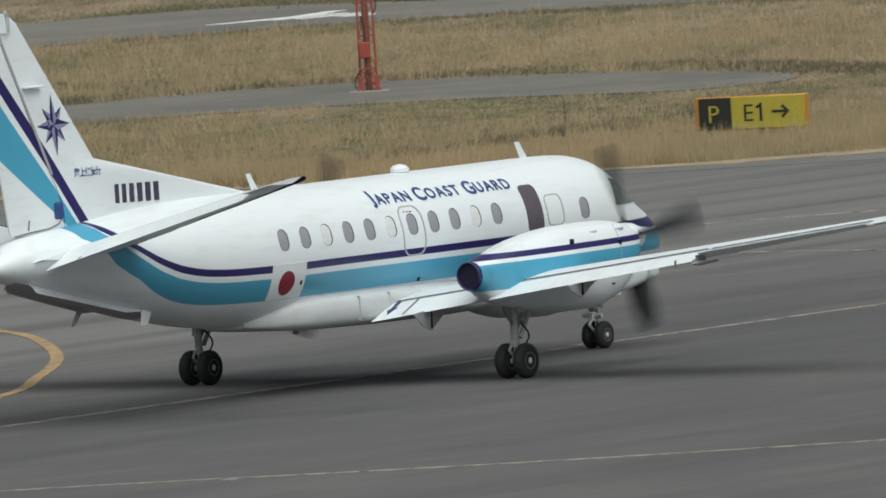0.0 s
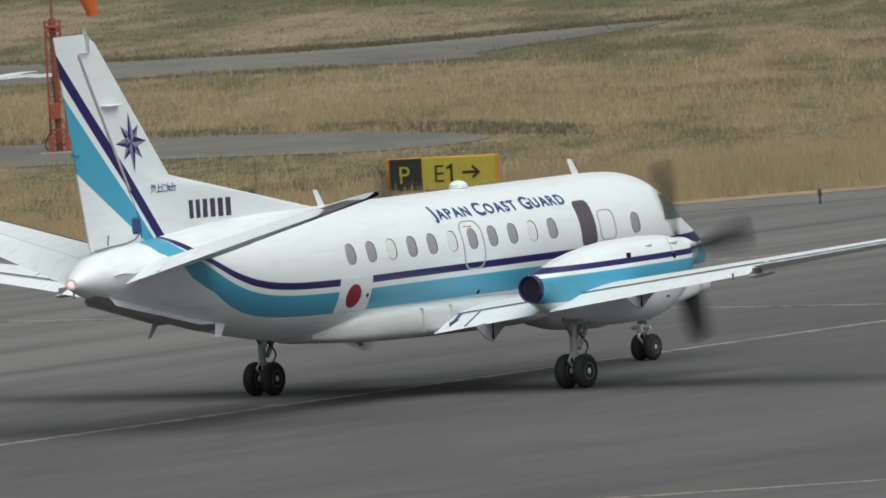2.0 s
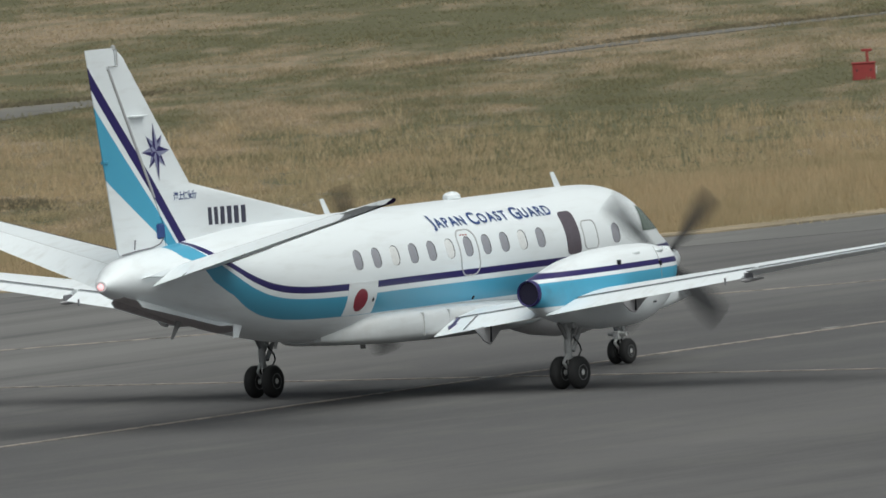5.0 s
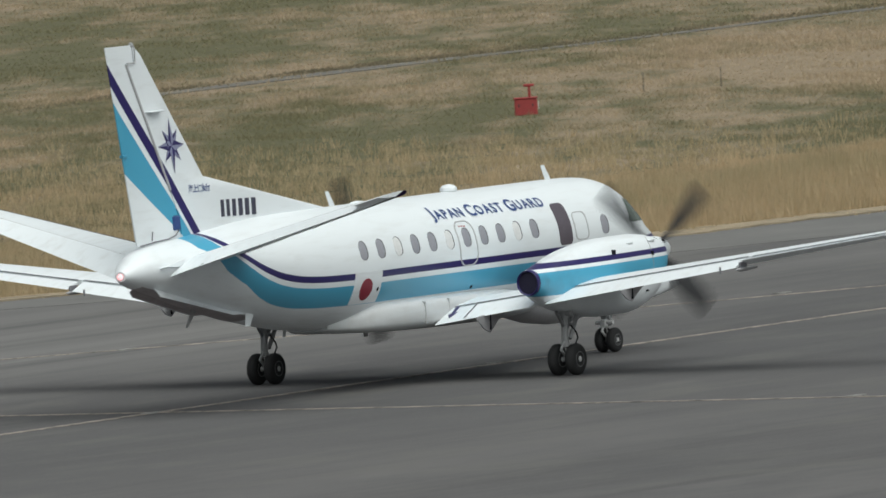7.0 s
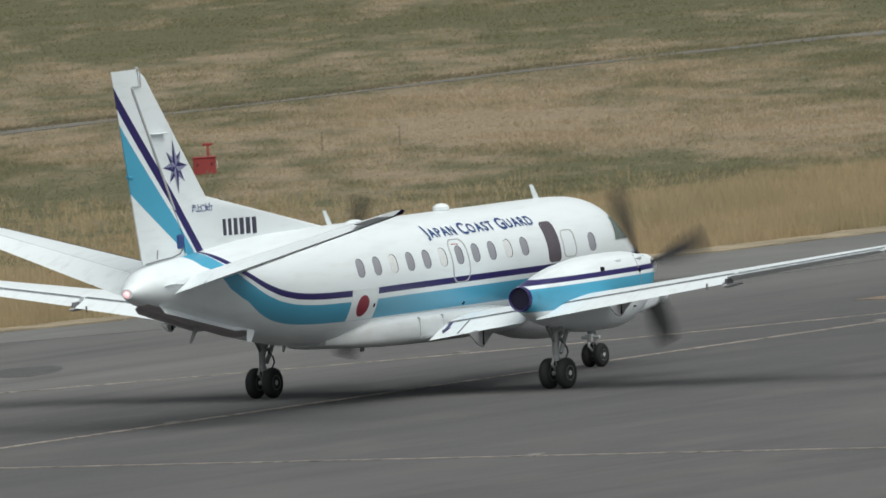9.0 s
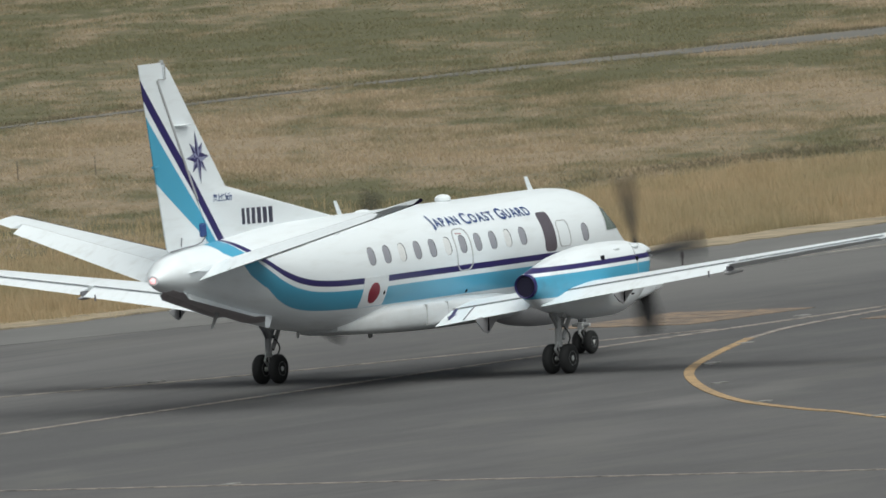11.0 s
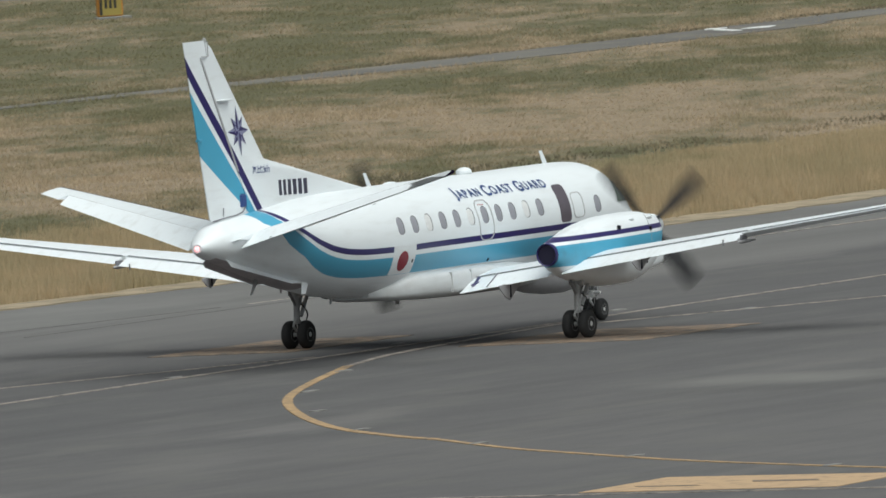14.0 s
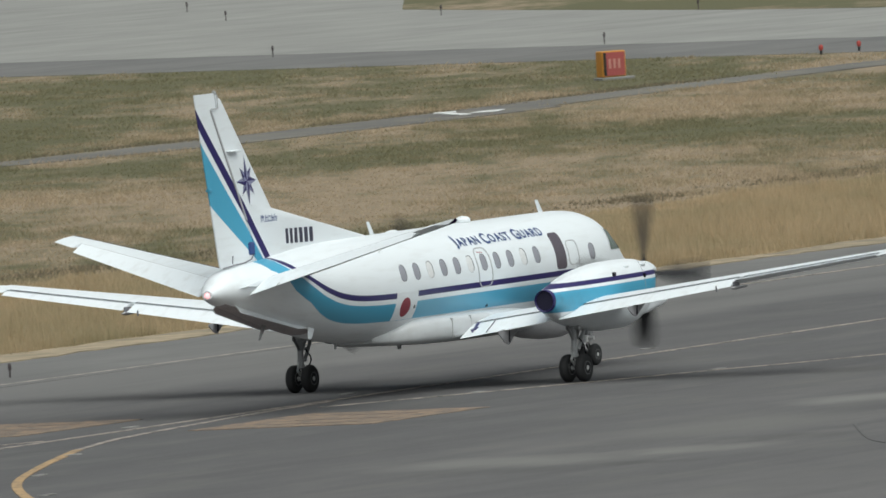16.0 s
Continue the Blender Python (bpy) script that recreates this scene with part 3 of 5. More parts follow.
for pts in ([(520.8, 274.9), (522.6, 276.6), (523.0, 276.4), (521.2, 274.7)], [(523.2, 277.2), (524.2, 277.7), (524.7, 277.1), (523.7, 276.6)], [(522.4, 275.4), (523.6, 275.6), (524.6, 275.2), (522.9, 274.6)]):
    setting("white_marking", flat(pts, -0.1, 0.0), M["white_mark"], "worn white stroke on the service track", "road marking")


# ---- turf ----
def blades(n, region, height, width, per, lean=0.25, seed=1, grade=None):
    """Upright pointed grass blades in tufts over a stretch of plan."""
    rng = np.random.default_rng(seed)
    x, y = region(rng, n)
    cx = np.repeat(x, per) + rng.normal(0, 0.16 + 0.25 * (height < 0.2), n * per)
    cy = np.repeat(y, per) + rng.normal(0, 0.16 + 0.25 * (height < 0.2), n * per)
    tall = np.repeat(height * rng.uniform(0.55, 1.15, n) * (1.0 if grade is None else grade(x, y)), per)
    h = tall * rng.uniform(0.5, 1.2, n * per)
    w = width * rng.uniform(0.6, 1.5, n * per)
    a = rng.uniform(0, np.pi, n * per)
    lx, ly = rng.normal(0, lean, n * per) * h, rng.normal(0, lean, n * per) * h
    v = np.zeros((n * per, 3, 3))
    v[:, 0] = np.stack([cx - w * np.cos(a), cy - w * np.sin(a), np.full_like(cx, -0.06)], 1)
    v[:, 1] = np.stack([cx + w * np.cos(a), cy + w * np.sin(a), np.full_like(cx, -0.06)], 1)
    v[:, 2] = np.stack([cx + lx, cy + ly, h - 0.05], 1)
    return v.reshape(-1, 3)


def turf(name, v, material, label):
    me = bpy.data.meshes.new(name)
    n = len(v)
    me.vertices.add(n)
    me.vertices.foreach_set("co", v.ravel())
    me.loops.add(n)
    me.loops.foreach_set("vertex_index", np.arange(n))
    me.polygons.add(n // 3)
    me.polygons.foreach_set("loop_start", np.arange(0, n, 3))
    me.polygons.foreach_set("loop_total", np.full(n // 3, 3))
    me.materials.append(material)
    me.update()
    me.validate()
    return tagged(new(name, me), label, "grass", kind="stuff")


def field(x, y, size, seed):
    """A smooth uneven field over the plan, about -1 to 1, with swells of the given size."""
    r = np.random.default_rng(seed)
    f = np.zeros_like(x)
    for i in range(9):
        a, k = r.uniform(0, 2 * np.pi), 2 * np.pi / (size * r.uniform(0.5, 1.8))
        f += np.sin(k * (x * np.cos(a) + y * np.sin(a)) + r.uniform(0, 6.28))
    return f / 3.2


EX, EY = np.array([p[0] for p in EDGE]), np.array([p[1] for p in EDGE])


def within(poly, x, y):
    """Which of the points lie inside a closed outline in plan."""
    inside = np.zeros(len(x), bool)
    for (ax, ay), (bx, by) in zip(poly, poly[1:] + poly[:1]):
        if ay != by:
            inside ^= ((ay > y) != (by > y)) & (x < ax + (bx - ax) * (y - ay) / (by - ay))
    return inside


def on_road(x, y):
    """True on the service roads and pavings within the turf."""
    r = np.random.default_rng(5)
    u, w = x + r.normal(0, 0.6, len(x)), y + r.normal(0, 0.5, len(y))
    # turf creeps over the narrow western end of the track
    kept = r.uniform(0, 1, len(x)) < np.interp(x, [426, 436, 446, 452, 474, 486], [0.2, 0.85, 0.8, 0.15, 0.2, 1.0])
    strip, mast = within(ROAD_SERVICE, u, w) | (within(ROAD_TRACK, u, w) & kept), within(ROAD_MAST, u, w)
    far = (x - f0.x) * far_n.x + (y - f0.y) * far_n.y > -1
    clear = np.hypot(x - 319.6, y - 223.4) < 2.2
    return strip | mast | far | clear


def band(lo, hi, x0, x1):
    def region(rng, n):
        xs, ys = np.zeros(0), np.zeros(0)
        while len(xs) < n:
            x = rng.uniform(x0, x1, n)
            y = np.interp(x, EX, EY) + 0.6 + lo + (hi - lo) * rng.uniform(0, 1, n)
            ok = ~on_road(x, y)
            xs, ys = np.append(xs, x[ok]), np.append(ys, y[ok])
        return xs[:n], ys[:n]
    return region


def tall_grade(x, y):
    """Uneven clumps that thin out and shrink away from the paving."""
    d = y - np.interp(x, EX, EY) + 3.0 * field(x, y, 14, 31)
    return np.clip(1 + 0.30 * field(x, y, 3.0, 32), 0.4, 1.7) * np.interp(d, [0, 2, 12, 21], [0.55, 1.0, 1.0, 0.35])


def tussocks(lo, hi, x0, x1, seed):
    """Clumps where the uneven field is high."""
    inner = band(lo, hi, x0, x1)

    def region(rng, n):
        xs, ys = np.zeros(0), np.zeros(0)
        while len(xs) < n:
            x, y = inner(rng, n)
            ok = field(x, y, 5.0, seed) + field(x, y, 22.0, seed + 1) + rng.normal(0, 0.5, n) > 0.35
            xs, ys = np.append(xs, x[ok]), np.append(ys, y[ok])
        return xs[:n], ys[:n]
    return region


turf("tall_grass", blades(56000, band(0.2, 21, 300, 490), 0.47, 0.016, 10, 0.22, 1, tall_grade), M["tall"], "tall dry golden grass beside the taxiway")
turf("short_grass", blades(46000, band(17, 80, 300, 540), 0.06, 0.016, 10, 0.8, 2), M["short"], "short olive and tan turf")
turf("short_grass", blades(32000, band(75, 170, 360, 660), 0.06, 0.022, 10, 0.8, 3), M["short"], "short olive and tan turf")
turf("rough_tussocks", blades(26000, tussocks(15, 82, 300, 545, 41), 0.17, 0.017, 9, 0.45, 6), M["tussock"], "rough knee-high tussocks in the mown turf")
turf("rough_tussocks", blades(15000, tussocks(75, 168, 370, 660, 51), 0.15, 0.022, 9, 0.45, 7), M["tussock"], "rough knee-high tussocks in the mown turf")
turf("verge_grass", blades(5200, band(-0.75, 0.7, 297, 430), 0.10, 0.016, 8, 0.5, 9, lambda x, y: np.clip(0.6 + 0.7 * field(x, y, 2.5, 61), 0.1, 2.2)), M["tall"], "short dry tufts along the paving edge")



def near_roads(rng, n):
    """Rough grass round the service roads near the mast."""
    xs, ys = np.zeros(0), np.zeros(0)
    while len(xs) < n:
        x, y = rng.uniform(298, 392, n), rng.uniform(212, 306, n)
        ok = ~on_road(x, y) & (y > np.interp(x, EX, EY) + 17) & (rng.uniform(0, 1, n) < np.interp(x, [350, 392], [1, 0]))
        xs, ys = np.append(xs, x[ok]), np.append(ys, y[ok])
    return xs[:n], ys[:n]


turf("rough_grass", blades(22000, near_roads, 0.28, 0.016, 10, 0.28, 4, lambda x, y: np.clip(1 + 0.4 * field(x, y, 4.0, 71), 0.3, 1.8) * np.interp(np.hypot(x - 340, (y - 240) * 0.8), [8, 15], [0.38, 1.0])), M["tall"], "rough dry brown grass round the service roads")


def weed_path(points, clumps, spread, seed):
    """Weeds in broken clumps along a line in plan."""
    def region(rng, n):
        r = np.random.default_rng(seed)
        line = np.array(spline(points, 12))
        s = r.uniform(0, len(line) - 1.01, clumps)
        i = s.astype(int)
        mids = line[i] + (line[i + 1] - line[i]) * (s - i)[:, None]
        size = r.uniform(0.5, 3.0, clumps)
        pick = rng.integers(0, clumps, n)
        d = line[np.minimum(i + 1, len(line) - 1)] - line[i]
        d = d / np.maximum(np.hypot(d[:, 0], d[:, 1]), 1e-6)[:, None]
        along = rng.normal(0, 1, n) * size[pick]
        return mids[pick, 0] + d[pick, 0] * along + rng.normal(0, spread, n), mids[pick, 1] + d[pick, 1] * along + rng.normal(0, spread, n)
    return region


def weeds(points, clumps, n, height, spread, seed, label):
    turf("weeds", blades(n, weed_path(points, clumps, spread, seed), height, 0.03, 8, 0.35, seed), M["dark_grass"], label)


weeds([(400, 227.6), (440, 227.2), (500, 226.8)], 15, 520, 0.13, 0.75, 11, "broken line of dark weeds in a shallow ditch")
weeds([(424, 278.9), (440, 280.5), (455, 280.1), (470, 281.2), (486, 280.6), (500, 279.3), (520, 278.4), (560, 279.0)], 46, 1700, 0.09, 0.35, 12, "dark weeds along the service track")
weeds([(318, 283), (337, 266.6), (345, 263), (350, 261), (353, 256.5), (354, 251), (352, 246), (349.4, 242.2)], 34, 1100, 0.16, 0.4, 13, "dark weeds along the service road")
weeds([(376, 305), (397, 298.6), (398.6, 289), (402, 284.0), (407, 282.2), (412, 280.6)], 24, 900, 0.14, 0.4, 14, "dark weeds along the service road")
weeds([(365, 293), (379, 286.2), (386, 279.5), (389, 271.5)], 12, 260, 0.14, 0.35, 15, "dark weeds along the service road")
weeds([(306, 228), (318, 231), (332, 232)], 9, 160, 0.30, 0.5, 16, "dark weedy patches in the dry grass")


# ---- taxiway furniture ----
def text_geo(body, size, spacing=1.0, bold=0.02):
    """The built-in font's letters as a flat mesh, standing on x with y up."""
    c = bpy.data.curves.new("letters", 'FONT')
    c.body, c.size, c.space_character = body, size, spacing
    c.offset = bold * size
    ob = bpy.data.objects.new("letters", c)
    scene.collection.objects.link(ob)
    bpy.context.view_layer.update()
    me = bpy.data.meshes.new_from_object(ob.evaluated_get(bpy.context.evaluated_depsgraph_get()))
    geo = [tuple(v.co) for v in me.vertices], [tuple(p.vertices) for p in me.polygons]
    bpy.data.objects.remove(ob)
    bpy.data.meshes.remove(me)
    return geo


def taxi_sign():
    sign = thing("taxiway_sign", "yellow and black taxiway direction sign in dry grass", "sign")
    w = 1.32
    part("housing", block(-w, w, 0.0, 0.15, 0.14, 0.90, 0.02), M["sign_orange"], sign, "orange painted housing")
    black = part("black_panel", block(-w + 0.09, -0.46, -0.02, 0.0, 0.17, 0.88, 0.005), M["sign_black"], sign, "black panel")
    yellow = part("yellow_panel", block(-0.46, w - 0.05, -0.02, 0.0, 0.17, 0.88, 0.005), M["sign_yellow"], sign, "yellow panel")
    part("letter", moved(text_geo("P", 0.56, bold=-0.004), pose(-1.03, -0.026, 0.33, 90)), M["sign_yellow"], black, "yellow letter", smooth=False)
    part("letter", moved(text_geo("E", 0.56, bold=-0.004), pose(-0.20, -0.026, 0.33, 90)), M["sign_black"], yellow, "black letter", smooth=False)
    part("letter", join(block(0.21, 0.27, -0.034, -0.026, 0.33, 0.735), moved(flat([(0, 0), (0.03, -0.05), (0.12, 0.0), (0.12, 0.06)], 0, 0.008), pose(0.12, -0.026, 0.66, 90))), M["sign_black"], yellow, "black figure", smooth=False)
    head = []
    for s in (1, -1):
        head.append(moved(flat([(0, 0), (-0.17, 0.16 * s), (-0.20, 0.10 * s), (-0.07, 0)], 0, 0.008), pose(0.92, -0.022, 0.53, 90)))
    part("arrow", join(block(0.50, 0.90, -0.03, -0.022, 0.50, 0.56), *head), M["sign_black"], yellow, "black arrow", smooth=False)
    for a in (-1.0, 0, 1.0):
        part("leg", block(a - 0.05, a + 0.05, 0.05, 0.17, -0.06, 0.16, 0.01), M["strut"], sign)
    sign.matrix_basis = pose(320.75, 224.85, -0.06, 0, 0, -74)
    return sign


taxi_sign()


def mast():
    m = thing("windsock_mast", "faded red lattice mast with cables on a concrete pad", "mast")
    h = 3.22
    corners = [(1, 1), (-1, 1), (-1, -1), (1, -1)]

    def at(i, z):
        s = (0.40 - 0.03 * z / h) / 2
        return (corners[i][0] * s, corners[i][1] * s, z)
    for i in range(4):
        part("leg", tube(at(i, 0), at(i, h), 0.026, n=8), M["mast"], m)
    zs = [0.55, 1.35, 2.15, 2.95, 3.2]
    for a, b in zip(zs, zs[1:]):
        for i in range(4):
            j = (i + 1) % 4
            part("brace", join(tube(at(i, b), at(j, b), 0.014, n=6), tube(at(i, a), at(j, b), 0.010, n=6)), M["mast"], m)
    part("pipe", join(tube((0, 0, 0), (0, 0, h + 0.05), 0.085, n=14), tube((0, 0, h + 0.04), (0, 0, 6.1), 0.030, n=10)), M["mast_pipe"], m, "brownish red pipe rising above the lattice")
    part("collar", block(-0.21, 0.21, -0.21, 0.21, h - 0.20, h - 0.12, 0.02), M["mast"], m)
    part("junction_box", block(-0.20, 0.08, -0.33, -0.20, 0.80, 1.20, 0.02), M["mast"], m, "red junction box")
    for i in range(4):
        x, y, _ = at(i, 0)
        foot = part("foot", join(block(x - 0.10, x + 0.10, y - 0.10, y + 0.10, -0.02, 0.05, 0.01), block(x - 0.065, x + 0.065, y - 0.065, y + 0.065, 0.05, 0.36, 0.015)), M["mast"], m)
        for o in (-0.07, 0.07):
            part("bolt", tube((x + o, y - 0.075, 0.05), (x + o, y - 0.075, 0.10), 0.022, n=6), M["old_concrete"], foot, "pale foot bolt")
    part("base_brace", join(*[tube(at(i, a), at((i + 1) % 4, b), 0.016, n=6) for i in range(4) for a, b in ((0.06, 0.52), (0.52, 0.06))], *[tube(at(i, 0.53), at((i + 1) % 4, 0.53), 0.022, n=6) for i in range(4)]), M["mast"], m, "crossed red braces at the foot")
    part("pad", block(-0.50, 0.50, -0.50, 0.50, -0.10, 0.0, 0.02), M["old_concrete"], m, "concrete pad")

    def loop(pts):
        pts = [Vector(p) for p in pts]
        return join(*[tube(a, b, 0.018, n=6) for a, b in zip(pts, pts[1:])])
    part("cable", loop([(-0.22, -0.25, 0.0), (-0.34, -0.28, 0.12), (-0.33, -0.28, 0.30), (-0.22, -0.25, 0.45), (-0.18, -0.24, 0.80)]), M["lamp_black"], m, "black cable")
    part("cable", loop([(0.10, -0.15, 2.75), (0.22, -0.2, 2.45), (0.28, -0.22, 2.15), (0.27, -0.22, 2.0), (0.18, -0.2, 1.88)]), M["lamp_black"], m, "black cable")
    part("cable", loop([(-0.12, -0.22, 1.85), (-0.05, -0.24, 1.6), (-0.05, -0.26, 1.2)]), M["lamp_black"], m, "black cable")
    m.matrix_basis = pose(346.4, 254.2, 0.0, 0, 0, -54)


mast()


def windsock():
    """A drooping sock of alternating cloth bands, hung from a hoop on the mast's pipe."""
    w = thing("windsock", "drooping orange and white cloth windsock on the mast", "windsock")
    axis = [(0.42, 5.90, 0.30), (0.66, 5.48, 0.285), (0.76, 4.92, 0.265), (0.82, 4.36, 0.245), (0.90, 3.80, 0.215), (1.02, 3.27, 0.12)]
    part("arm", join(tube((0.02, 0, 5.95), (0.50, 0, 6.0), 0.02, n=8), tube((0.02, 0, 5.7), (0.30, 0, 5.75), 0.016, n=8)), M["lamp_black"], w, "dark swivel arm")
    for i, ((x0, z0, r0), (x1, z1, r1)) in enumerate(zip(axis, axis[1:])):
        rows = []
        for f in np.linspace(0, 1, 5):
            r = (r0 + (r1 - r0) * f) * (1 + 0.03 * math.sin(9 * f + i))
            cx, cz = x0 + (x1 - x0) * f, z0 + (z1 - z0) * f
            rows.append([(cx + r * math.cos(a) * (1 + 0.10 * math.sin(3 * a + i)), 0.75 * r * math.sin(a), cz + 0.12 * r * math.cos(a)) for a in np.linspace(0, 2 * math.pi, 25)[:-1]])
        part("band", loft(rows), M["sock_orange" if i % 2 == 0 else "sock_white"], w, "orange cloth band" if i % 2 == 0 else "white cloth band")
    w.matrix_basis = pose(346.4, 254.2, 0.0, 0, 0, -54)


windsock()


def red_box():
    b = thing("airfield_cabinet", "small red cabinet with a T-shaped pipe on top", "cabinet")
    body = part("body", block(-0.32, 0.30, -0.24, 0.24, -0.06, 0.40, 0.02), M["box_red"], b)
    part("lid", block(-0.34, 0.32, -0.26, 0.26, 0.40, 0.43, 0.01), M["box_red"], b)
    part("pipe", tube((0.10, 0, 0.42), (0.10, 0, 0.74), 0.035), M["box_red"], b)
    part("crossbar", block(-0.05, 0.24, -0.05, 0.05, 0.72, 0.79, 0.015), M["box_red"], b)
    part("label_plate", block(0.32, 0.335, -0.22, 0.12, 0.10, 0.32, 0.005), M["white"], body, "white plate")
    for a in (-0.20, 0.18):
        part("latch", block(a - 0.02, a + 0.02, -0.262, -0.24, 0.18, 0.26, 0.006), M["lamp_black"], body, "small dark latch")
    b.matrix_basis = pose(402.9, 250.7, 0, 0, 0, -58)


red_box()


def far_sign(x, y, turn, front, label, w=1.5):
    s = thing("runway_sign", label, "sign")
    part("housing", block(-w / 2, w / 2, 0.0, 0.45, 0.05, 0.98, 0.03), M["sign_orange"], s, "orange housing")
    face = part("face", block(-w / 2 + 0.06, w / 2 - 0.06, -0.02, 0.0, 0.10, 0.93, 0.01), M[front], s, "faded panel")
    for i in range(3):
        a = -w / 2 + 0.3 + i * (w - 0.6) / 2
        part("bar", block(a - 0.05, a + 0.05, -0.03, -0.02, 0.36, 0.7), M["sign_black" if front == "faded_yellow" else "dim_bar"], face)
    part("slot", block(-w / 2 + 0.05, -w / 2 + 0.16, -0.026, -0.018, 0.12, 0.92), M["sign_black"], s, "dark slot beside the panel")
    part("base", block(-w / 2 - 0.1, w / 2 + 0.3, -0.1, 0.5, -0.06, 0.05, 0.02), M["old_concrete"], s, "concrete base")
    s.matrix_basis = pose(x, y, 0, 0, 0, turn)


far_sign(552.2, 285.2, -32, "faded_red", "orange-sided sign with a red face on a base", 0.98)
far_sign(569.3, 326.7, -50, "faded_yellow", "small yellow sign in the far turf", 0.95)


def edge_lamp(x, y, h=0.34):
    s = thing("edge_lamp", "short black taxiway edge lamp on a stake", "lamp", "taxiway edge lamps")
    part("stake", tube((0, 0, -0.06), (0, 0, h * 0.55), 0.022, n=8), M["lamp_dark"], s)
    part("head", turned([(h * 0.5, 0.025), (h * 0.56, 0.042), (h * 0.8, 0.042), (h * 0.95, 0.03), (h, 0.012)], 'Z', 12), M["lamp_dark"], s)
    s.matrix_basis = pose(x, y, 0)


for x, y in ((350.3, 197.0), (338.9, 199.8), (311.6, 208.6), (363.1, 196.1)):
    edge_lamp(x, y)
for x, y in ((601.3, 325.5), (597.2, 308.8), (678.6, 371.5), (659.9, 359.4), (651.1, 344.3), (639.4, 326.2), (611, 346)):
    edge_lamp(x, y, 0.42)
for x, y in ((569.6, 285.7), (572.3, 285.5)):
    s = thing("marker_light", "small red obstruction lamp in the far turf", "lamp")
    part("head", turned([(0.1, 0.04), (0.16, 0.075), (0.26, 0.085), (0.33, 0.04)], 'Z', 12), M["sign_red"], s)
    part("stem", tube((0, 0, -0.06), (0, 0, 0.12), 0.05), M["lamp_black"], s)
    s.matrix_basis = pose(x, y, 0)
for x, y in ((328.6, 235.6), (416.6, 252.8), (414.9, 254.3)):
    s = thing("marker_stake", "thin weathered stake standing in the turf", "stake")
    part("stake", tube((0, 0, -0.06), (0, 0, 0.50), 0.016, 0.013, 7), M["stake_wood"], s)
    s.matrix_basis = pose(x, y, 0)


# ---- the aircraft: x forward, y to its left, origin on the ground under the main axle ----
PROFILE = np.array([(-10.2, 2.79, 2.60, 0.12), (-9.8, 3.04, 2.45, 0.36), (-9.5, 3.16, 2.375, 0.45), (-9, 3.24, 2.25, 0.60), (-7.5, 3.38, 1.85, 0.88), (-6, 3.47, 1.51, 1.06), (-4.5, 3.52, 1.28, 1.14), (-3.2, 3.52, 1.21, 1.155), (4.5, 3.52, 1.21, 1.155), (5.5, 3.515, 1.21, 1.15), (6.15, 3.49, 1.21, 1.12), (6.65, 3.40, 1.22, 1.06), (7.2, 3.09, 1.24, 0.95), (7.75, 2.70, 1.27, 0.79), (8.2, 2.46, 1.33, 0.62), (8.6, 2.20, 1.43, 0.42), (8.88, 1.95, 1.58, 0.20), (9.0, 1.76, 1.70, 0.04)])


def section(x):
    top, low, half = (smooth_interp(PROFILE[:, 0], PROFILE[:, j], x) for j in (1, 2, 3))
    return (top + low) / 2, (top - low) / 2, half


def skin(x, z, off=0.0, side=-1):
    """The point of the fuselage's side at x and height z, off metres proud."""
    zc, hh, hw = section(x)
    s = max(-0.999, min(0.999, (z - zc) / hh))
    y = hw * math.sqrt(1 - s * s)
    n = Vector((0, y / hw ** 2, s / hh)).normalized()
    return (x, side * (y + off * n.y), z + off * n.z)


def wrap(pts, off, depth=0.01, rings=6, slant=0.0):
    """A plate over the fuselage's side; pts are (x, z) round its middle."""
    cx, cz = sum(p[0] for p in pts) / len(pts), sum(p[1] for p in pts) / len(pts)
    rows = [[skin(px, pz, off - depth) for px, pz in pts]]
    for i in range(rings):
        f = 1 - 0.97 * i / (rings - 1)
        rows.append([skin(cx + (px - cx) * f, cz + (pz - cz) * f, off) for px, pz in pts])
    return loft(rows)


def wrap_ring(pts, inner, off):
    cx, cz = sum(p[0] for p in pts) / len(pts), sum(p[1] for p in pts) / len(pts)
    rows = []
    for f, o in ((1, off - 0.02), (1, off), (inner, off), (inner, off - 0.02)):
        rows.append([skin(cx + (px - cx) * f, cz + (pz - cz) * (1 - (1 - f) * 0.5), o) for px, pz in pts])
    return loft(rows, caps=False)


def placed(cx, cz, w, h, r, slant=0.0):
    """A rounded plate outline in x and z, with short steps along its sides."""
    pts = outline(w, h, r)
    out = []
    for (a, b), (d, e) in zip(pts, pts[1:] + pts[:1]):
        n = max(1, int(math.hypot(d - a, e - b) / 0.05))
        out += [(a + (d - a) * i / n, b + (e - b) * i / n) for i in range(n)]
    return [(cx + a + slant * b, cz + b) for a, b in out]


def naca(t, upper, lower, camber=0.02, n=14):
    """A ring of (along 0..1 from the leading edge, height) between two chord fractions."""
    def half(s):
        return 5 * t * (0.2969 * math.sqrt(s) - 0.126 * s - 0.3516 * s * s + 0.2843 * s ** 3 - 0.1036 * s ** 4)

    def cam(s):
        return camber * (1 - (2 * s - 0.8) ** 2 * (1 if s < 0.4 else 0.7))
    lo, hi = lower, upper
    fr = [lo + (hi - lo) * (1 - math.cos(math.pi * i / (2 * n))) if lo == 0 else lo + (hi - lo) * i / n for i in range(n + 1)]
    top = [(s, cam(s) + half(s)) for s in fr[::-1]]
    bot = [(s, cam(s) - half(s)) for s in fr[1:]]
    return top + bot


